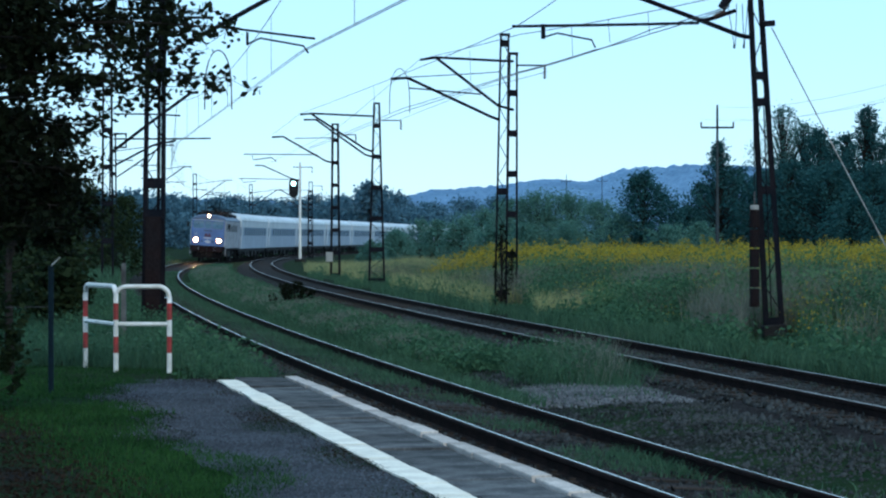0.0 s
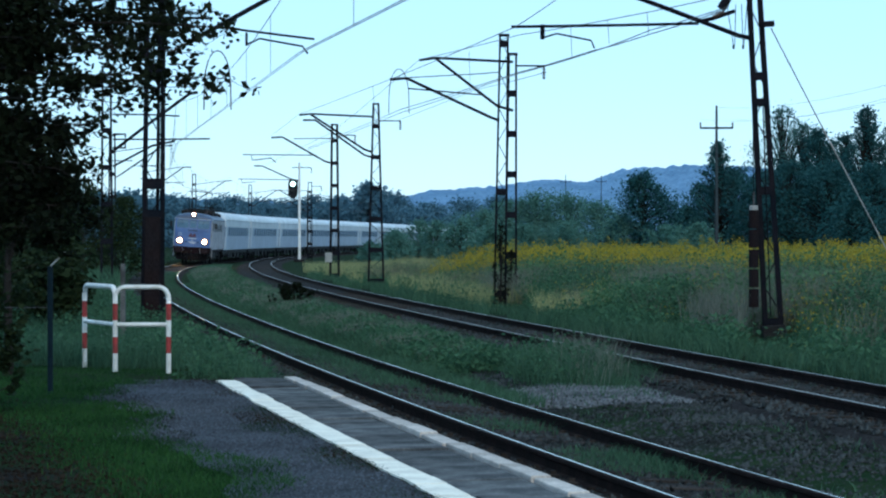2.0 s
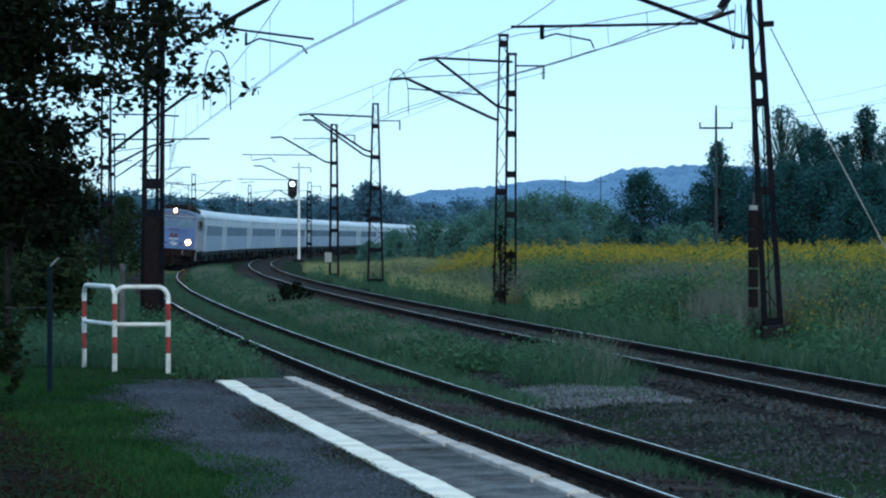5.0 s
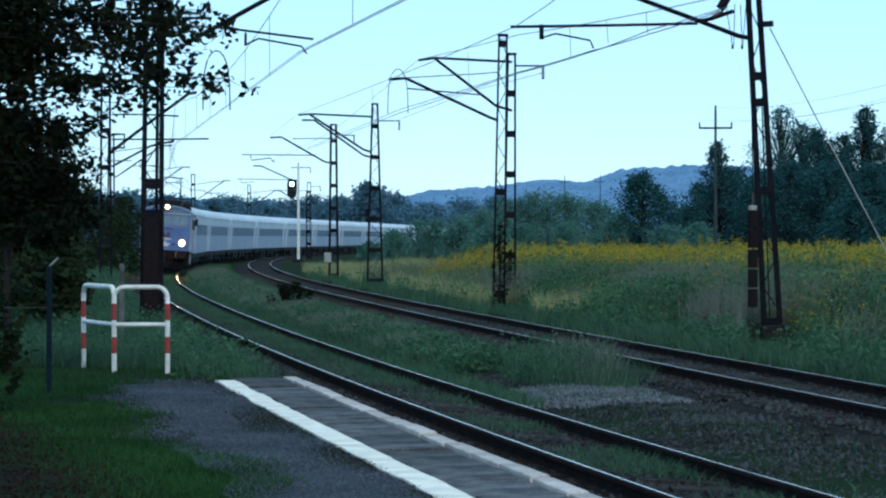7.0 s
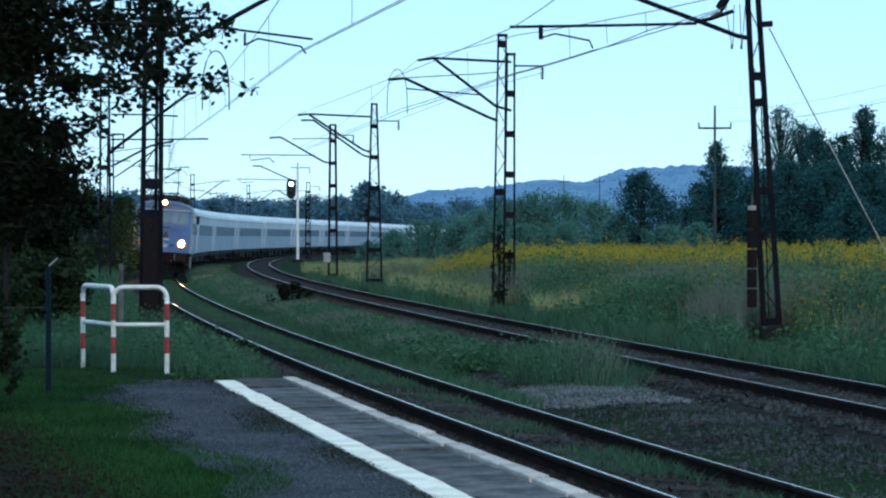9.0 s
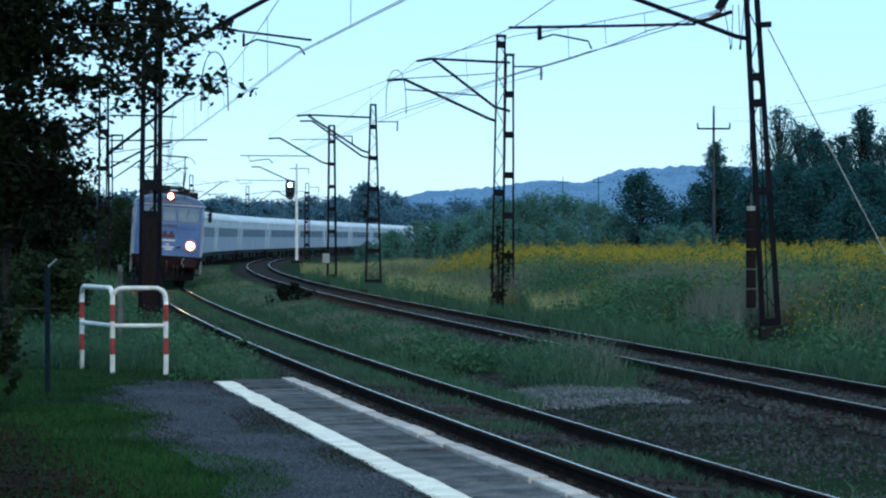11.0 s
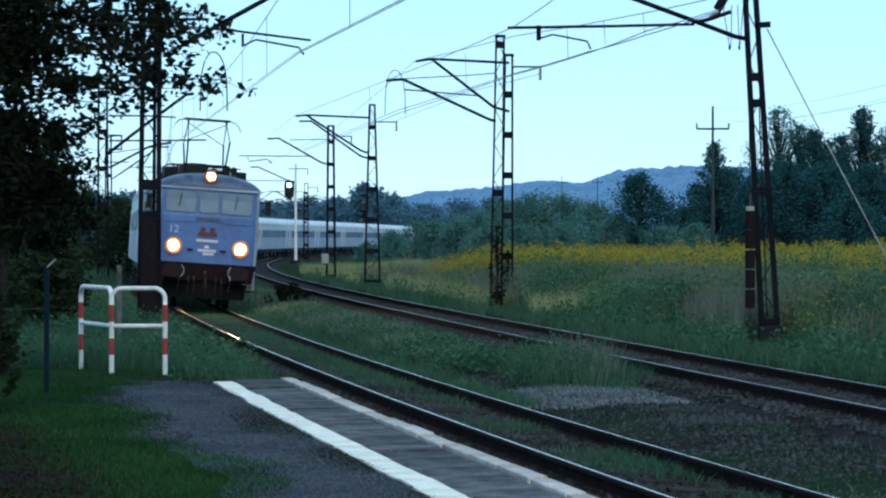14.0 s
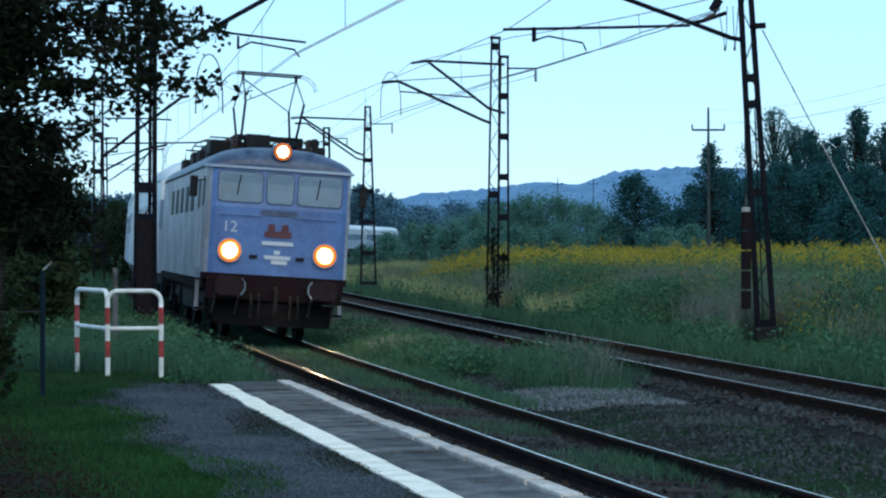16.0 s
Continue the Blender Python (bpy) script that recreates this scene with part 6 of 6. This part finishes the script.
def trees():
    lab = "dusky green deciduous tree beyond the field"
    # stand of trees behind the goldenrod, leaf colours blued for haze
    k = 0
    for xp, yt, d, sp, n, shape in ((1137, 312, 150, 2.3, 11000, "round"), (1272, 252, 160, 2.6, 7000, "cone"), (1300, 300, 165, 2.6, 9000, "round"), (1240, 326, 168, 2.0, 7000, "round"), (1213, 368, 160, 1.5, 5000, "round"),
                             (1386, 190, 172, 2.7, 7500, "birch"), (1424, 222, 168, 2.8, 8500, "birch"), (1450, 232, 165, 2.5, 9500, "round"), (1492, 240, 168, 2.4, 9500, "round"),
                             (1533, 190, 160, 2.0, 8500, "round"), (1585, 224, 160, 2.8, 9500, "round"), (1345, 310, 158, 2.3, 8000, "round"), (1395, 290, 152, 2.6, 9000, "round"), (1465, 296, 150, 2.9, 10000, "round"), (1550, 296, 150, 2.8, 10000, "round"), (1512, 348, 140, 1.9, 7000, "round")):
        x, y, top = px(xp, yt, d)
        k += 1
        birch = shape == "birch"
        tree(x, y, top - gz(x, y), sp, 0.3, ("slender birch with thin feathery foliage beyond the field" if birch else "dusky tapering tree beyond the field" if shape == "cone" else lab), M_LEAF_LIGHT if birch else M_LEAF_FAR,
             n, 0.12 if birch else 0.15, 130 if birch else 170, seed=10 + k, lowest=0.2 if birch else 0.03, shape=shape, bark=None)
    # bushes, likewise with haze mixed into the leaf colour
    for xp, yt, d, sp, n in ((742, 392, 165, 1.5, 5000), (700, 410, 160, 1.4, 4500), (772, 393, 160, 1.3, 5000), (815, 394, 150, 1.8, 7000), (850, 378, 160, 2.5, 9000), (900, 360, 165, 3.0, 12000), (950, 348, 165, 3.2, 13000), (1008, 350, 165, 3.2, 13000), (1060, 362, 160, 2.8, 11000), (1100, 386, 150, 2.2, 8000),
                             (700, 414, 150, 1.3, 4500), (655, 430, 145, 1.0, 3500), (1180, 402, 140, 1.6, 5000), (1240, 398, 142, 1.7, 5000), (1000, 400, 142, 1.9, 6500), (930, 402, 142, 1.8, 6500), (865, 408, 142, 1.5, 5500)):
        x, y, top = px(xp, yt, d)
        k += 1
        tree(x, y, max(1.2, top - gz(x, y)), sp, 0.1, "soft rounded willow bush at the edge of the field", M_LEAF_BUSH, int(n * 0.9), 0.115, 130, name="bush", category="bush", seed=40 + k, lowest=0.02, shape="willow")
    # distant trees behind the train, their pale haze put into the leaf colour
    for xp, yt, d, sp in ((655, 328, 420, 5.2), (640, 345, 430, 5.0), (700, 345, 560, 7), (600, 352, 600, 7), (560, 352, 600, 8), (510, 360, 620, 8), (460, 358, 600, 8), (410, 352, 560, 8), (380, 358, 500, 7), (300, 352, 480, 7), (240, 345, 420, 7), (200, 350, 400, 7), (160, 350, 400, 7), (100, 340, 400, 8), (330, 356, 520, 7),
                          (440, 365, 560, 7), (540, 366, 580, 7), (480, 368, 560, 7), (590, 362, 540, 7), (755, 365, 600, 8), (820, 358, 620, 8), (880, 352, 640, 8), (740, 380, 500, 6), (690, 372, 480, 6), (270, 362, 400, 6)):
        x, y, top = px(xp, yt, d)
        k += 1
        tree(x, y, top, sp, 0.2, "distant tree of the far wood, tinted with blue haze", M_FAR, 4500, 0.58, 90, name="far_tree", seed=80 + k, lowest=0.05, z=0.0)
    left_bushes()
    near_tree()


def left_bushes():
    lab = "dense dark shrub beside the platform"
    for i, (x, y, h, sp) in enumerate(((-9.9, 55, 3.2, 1.6), (-11.6, 62, 3.6, 2.0), (-9.6, 48, 3.3, 1.6), (-14.5, 80, 3.6, 2.3), (-17.2, 95, 4, 2.6), (-8.0, 40, 3.5, 1.5), (-13.8, 70, 3.2, 2.0), (-5.4, 30.5, 3.3, 1.0), (-4.62, 24.5, 1.75, 0.42),
                                       (-8.1, 50.5, 2.5, 0.8), (-7.2, 45.0, 1.9, 0.7), (-16.9, 115, 4.2, 2.0), (-15.4, 118, 3.9, 1.6))):
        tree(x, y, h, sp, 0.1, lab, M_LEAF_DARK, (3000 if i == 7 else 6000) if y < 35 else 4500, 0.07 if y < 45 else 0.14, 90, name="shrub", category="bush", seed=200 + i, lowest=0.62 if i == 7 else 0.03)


def near_tree():
    """The tree whose leafy boughs hang into the view over the platform's back."""
    foot = Vector((-5.6, 24.0, 0.2))
    t = thing("broadleaf_tree", "dark broadleaf tree whose leafy boughs hang over the platform", "tree", "trees", Matrix.Translation(foot))
    rs = np.random.default_rng(77)
    bm = bmesh.new()
    sweep(bm, [(0.0, 0, -0.2), (0.03, 0, 1.2), (0.0, 0.05, 2.6), (0.1, 0, 4.2), (0.0, 0.1, 6.0)], [0.17, 0.14, 0.12, 0.09, 0.05], 10)
    limbs = []
    # reach to the right of the trunk, height of the tip and bushiness of each main bough
    boughs = [(3.60, 3.80, 1.1), (3.50, 3.36, 0.9), (3.42, 3.86, 1.3), (3.28, 3.58, 0.9), (3.12, 3.26, 1.0), (3.0, 4.05, 1.0), (2.86, 3.24, 1.1), (2.92, 3.60, 1.0), (2.64, 3.30, 1.1), (2.70, 3.95, 1.0),
              (2.48, 3.08, 0.6), (2.50, 3.60, 0.8), (2.30, 2.90, 0.5), (2.22, 2.66, 0.6), (2.30, 2.40, 0.8), (2.20, 2.18, 0.9), (2.1, 1.98, 0.9), (2.0, 2.75, 1.0), (1.9, 2.35, 1.0),
              (2.02, 3.30, 1.1), (1.75, 3.70, 1.1), (1.55, 3.40, 1.1), (1.6, 2.9, 1.1), (1.4, 2.55, 1.1), (1.5, 2.15, 1.1), (1.7, 1.85, 1.0), (1.35, 3.95, 1.1), (2.2, 4.0, 1.1), (1.3, 1.9, 1.0), (1.85, 1.72, 0.8)]
    boughs += [(rs.uniform(1.5, 3.3), rs.uniform(3.7, 4.5), 1.0) for _ in range(9)] + [(rs.uniform(1.35, 2.05), rs.uniform(1.8, 4.25), 1.0) for _ in range(30)]
    for reach, zt, bush in boughs:
        yj = rs.uniform(-0.5, 0.5)
        p0 = Vector((0.02, 0.02, max(1.5, zt - rs.uniform(0.0, 0.5))))
        p3 = Vector((reach, yj, zt))
        pts = [p0, p0.lerp(p3, 0.35) + Vector((0, 0, 0.16)), p0.lerp(p3, 0.72) + Vector((0, 0, 0.12)), p3]
        sweep(bm, pts, [0.020, 0.013, 0.008, 0.003], 5)
        limbs.append((pts, bush))
    reach_of = lambda pts: pts[3].x
    cs = []
    for pts, bush in limbs:
        for k in range(int((15 if reach_of(pts) > 2.55 else 18) * bush)):
            f = rs.uniform(0.60, 1.0) * 3
            i = min(2, int(f))
            c = pts[i].lerp(pts[i + 1], f - i)
            tip = c + Vector(rs.normal(0, 0.085, 3)) + Vector((0.05, 0, -0.02))
            sweep(bm, [c, tip], [0.004, 0.002], 3)
            cs.append(np.array(tip) + rs.normal(0, 0.05, (11, 3)))
    part("trunk", bm, M_BARK, t)
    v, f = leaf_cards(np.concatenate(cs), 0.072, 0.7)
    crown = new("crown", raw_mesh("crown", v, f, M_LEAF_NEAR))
    crown.parent = t


def hills():
    """Wooded hills on the skyline; blue distance haze is put into their colour."""
    def ridge(name, d, prof, label, depth=900):
        xs = np.concatenate([np.linspace(-2500, -760, 40), np.linspace(-750, 750, 520), np.linspace(760, 2500, 40)])
        secs = []
        pxs = [p[0] for p in prof]
        hs = [(421.2 - p[1]) / F * d + EYE[2] for p in prof]
        v, f = [], []
        for i, x in enumerate(xs):
            h = np.interp(784 + x / d * F, pxs, hs)
            h += 2.2 * noise.noise((x * 0.045, d, 0)) + 2.0 * noise.noise((x * 0.13, d, 5)) + 1.2 * noise.noise((x * 0.33, d, 9))
            v += [(x, d - depth * 0.5, -3), (x, d - depth * 0.25, h * 0.5), (x, d, h), (x, d + depth * 0.4, -3)]
        n = len(xs)
        idx = np.arange(n - 1)[:, None] * 4
        f = np.concatenate([np.stack([idx[:, 0] + k, idx[:, 0] + 4 + k, idx[:, 0] + 5 + k, idx[:, 0] + 1 + k], 1) for k in range(3)], 0)
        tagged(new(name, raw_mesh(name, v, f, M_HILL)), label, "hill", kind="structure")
    ridge("backdrop_hill", 2600, ((-400, 350), (300, 352), (600, 360), (690, 352), (760, 338), (870, 330), (960, 318), (1040, 322), (1100, 300), (1180, 294), (1260, 292), (1400, 300), (1600, 310), (2200, 340)), "haze-tinted blue wooded hill on the skyline")
    ridge("backdrop_wood", 1500, ((-400, 362), (600, 372), (720, 362), (900, 352), (1050, 345), (1250, 340), (1600, 340), (2200, 350)), "haze-tinted dark woods below the hill", 500)


# ---------------------------------------------------------------- build
ground()
bed(LINE_A, 0.0, "track_bed_outer", -36, 330, "grey stone ballast under the outer track")
bed(LINE_B, ZB, "track_bed_inner", -36, 330, "grey stone ballast under the inner track")
platform()
hills()
masts_and_wires()
barrier()
fence_post()
concrete_post()
signal()
power_pole(*px(1268, 0, 130)[:2], 8.62, "grey wooden power pole with a cross-arm behind the field")
power_pole(*px(1001, 0, 420)[:2], 12.5, "distant wooden power pole below the hill")
power_pole(*px(1064, 0, 420)[:2], 12.5, "distant wooden power pole below the hill")
train()
trees()
plants()
track(LINE_A, 0.0, "outer railway track with worn bright railheads on sleepers", -36, 420)
track(LINE_B, ZB, "inner railway track with dull rails on sleepers", -36, 420)


def motions():
    times = [0.5 * k for k in range(33)]
    for ob, back, pivot in TRAIN:
        walk(ob, [(t, vehicle_matrix(run(t) + back, pivot)) for t in times])
    s0 = run(0)
    for w in WHEELS:
        y = w.location.y
        walk(w, [(t, pose(0, y, 0.625, -math.degrees((s0 - run(t)) / 0.625), 0, 0)) for t in [k / 15 for k in range(241)]])


motions()
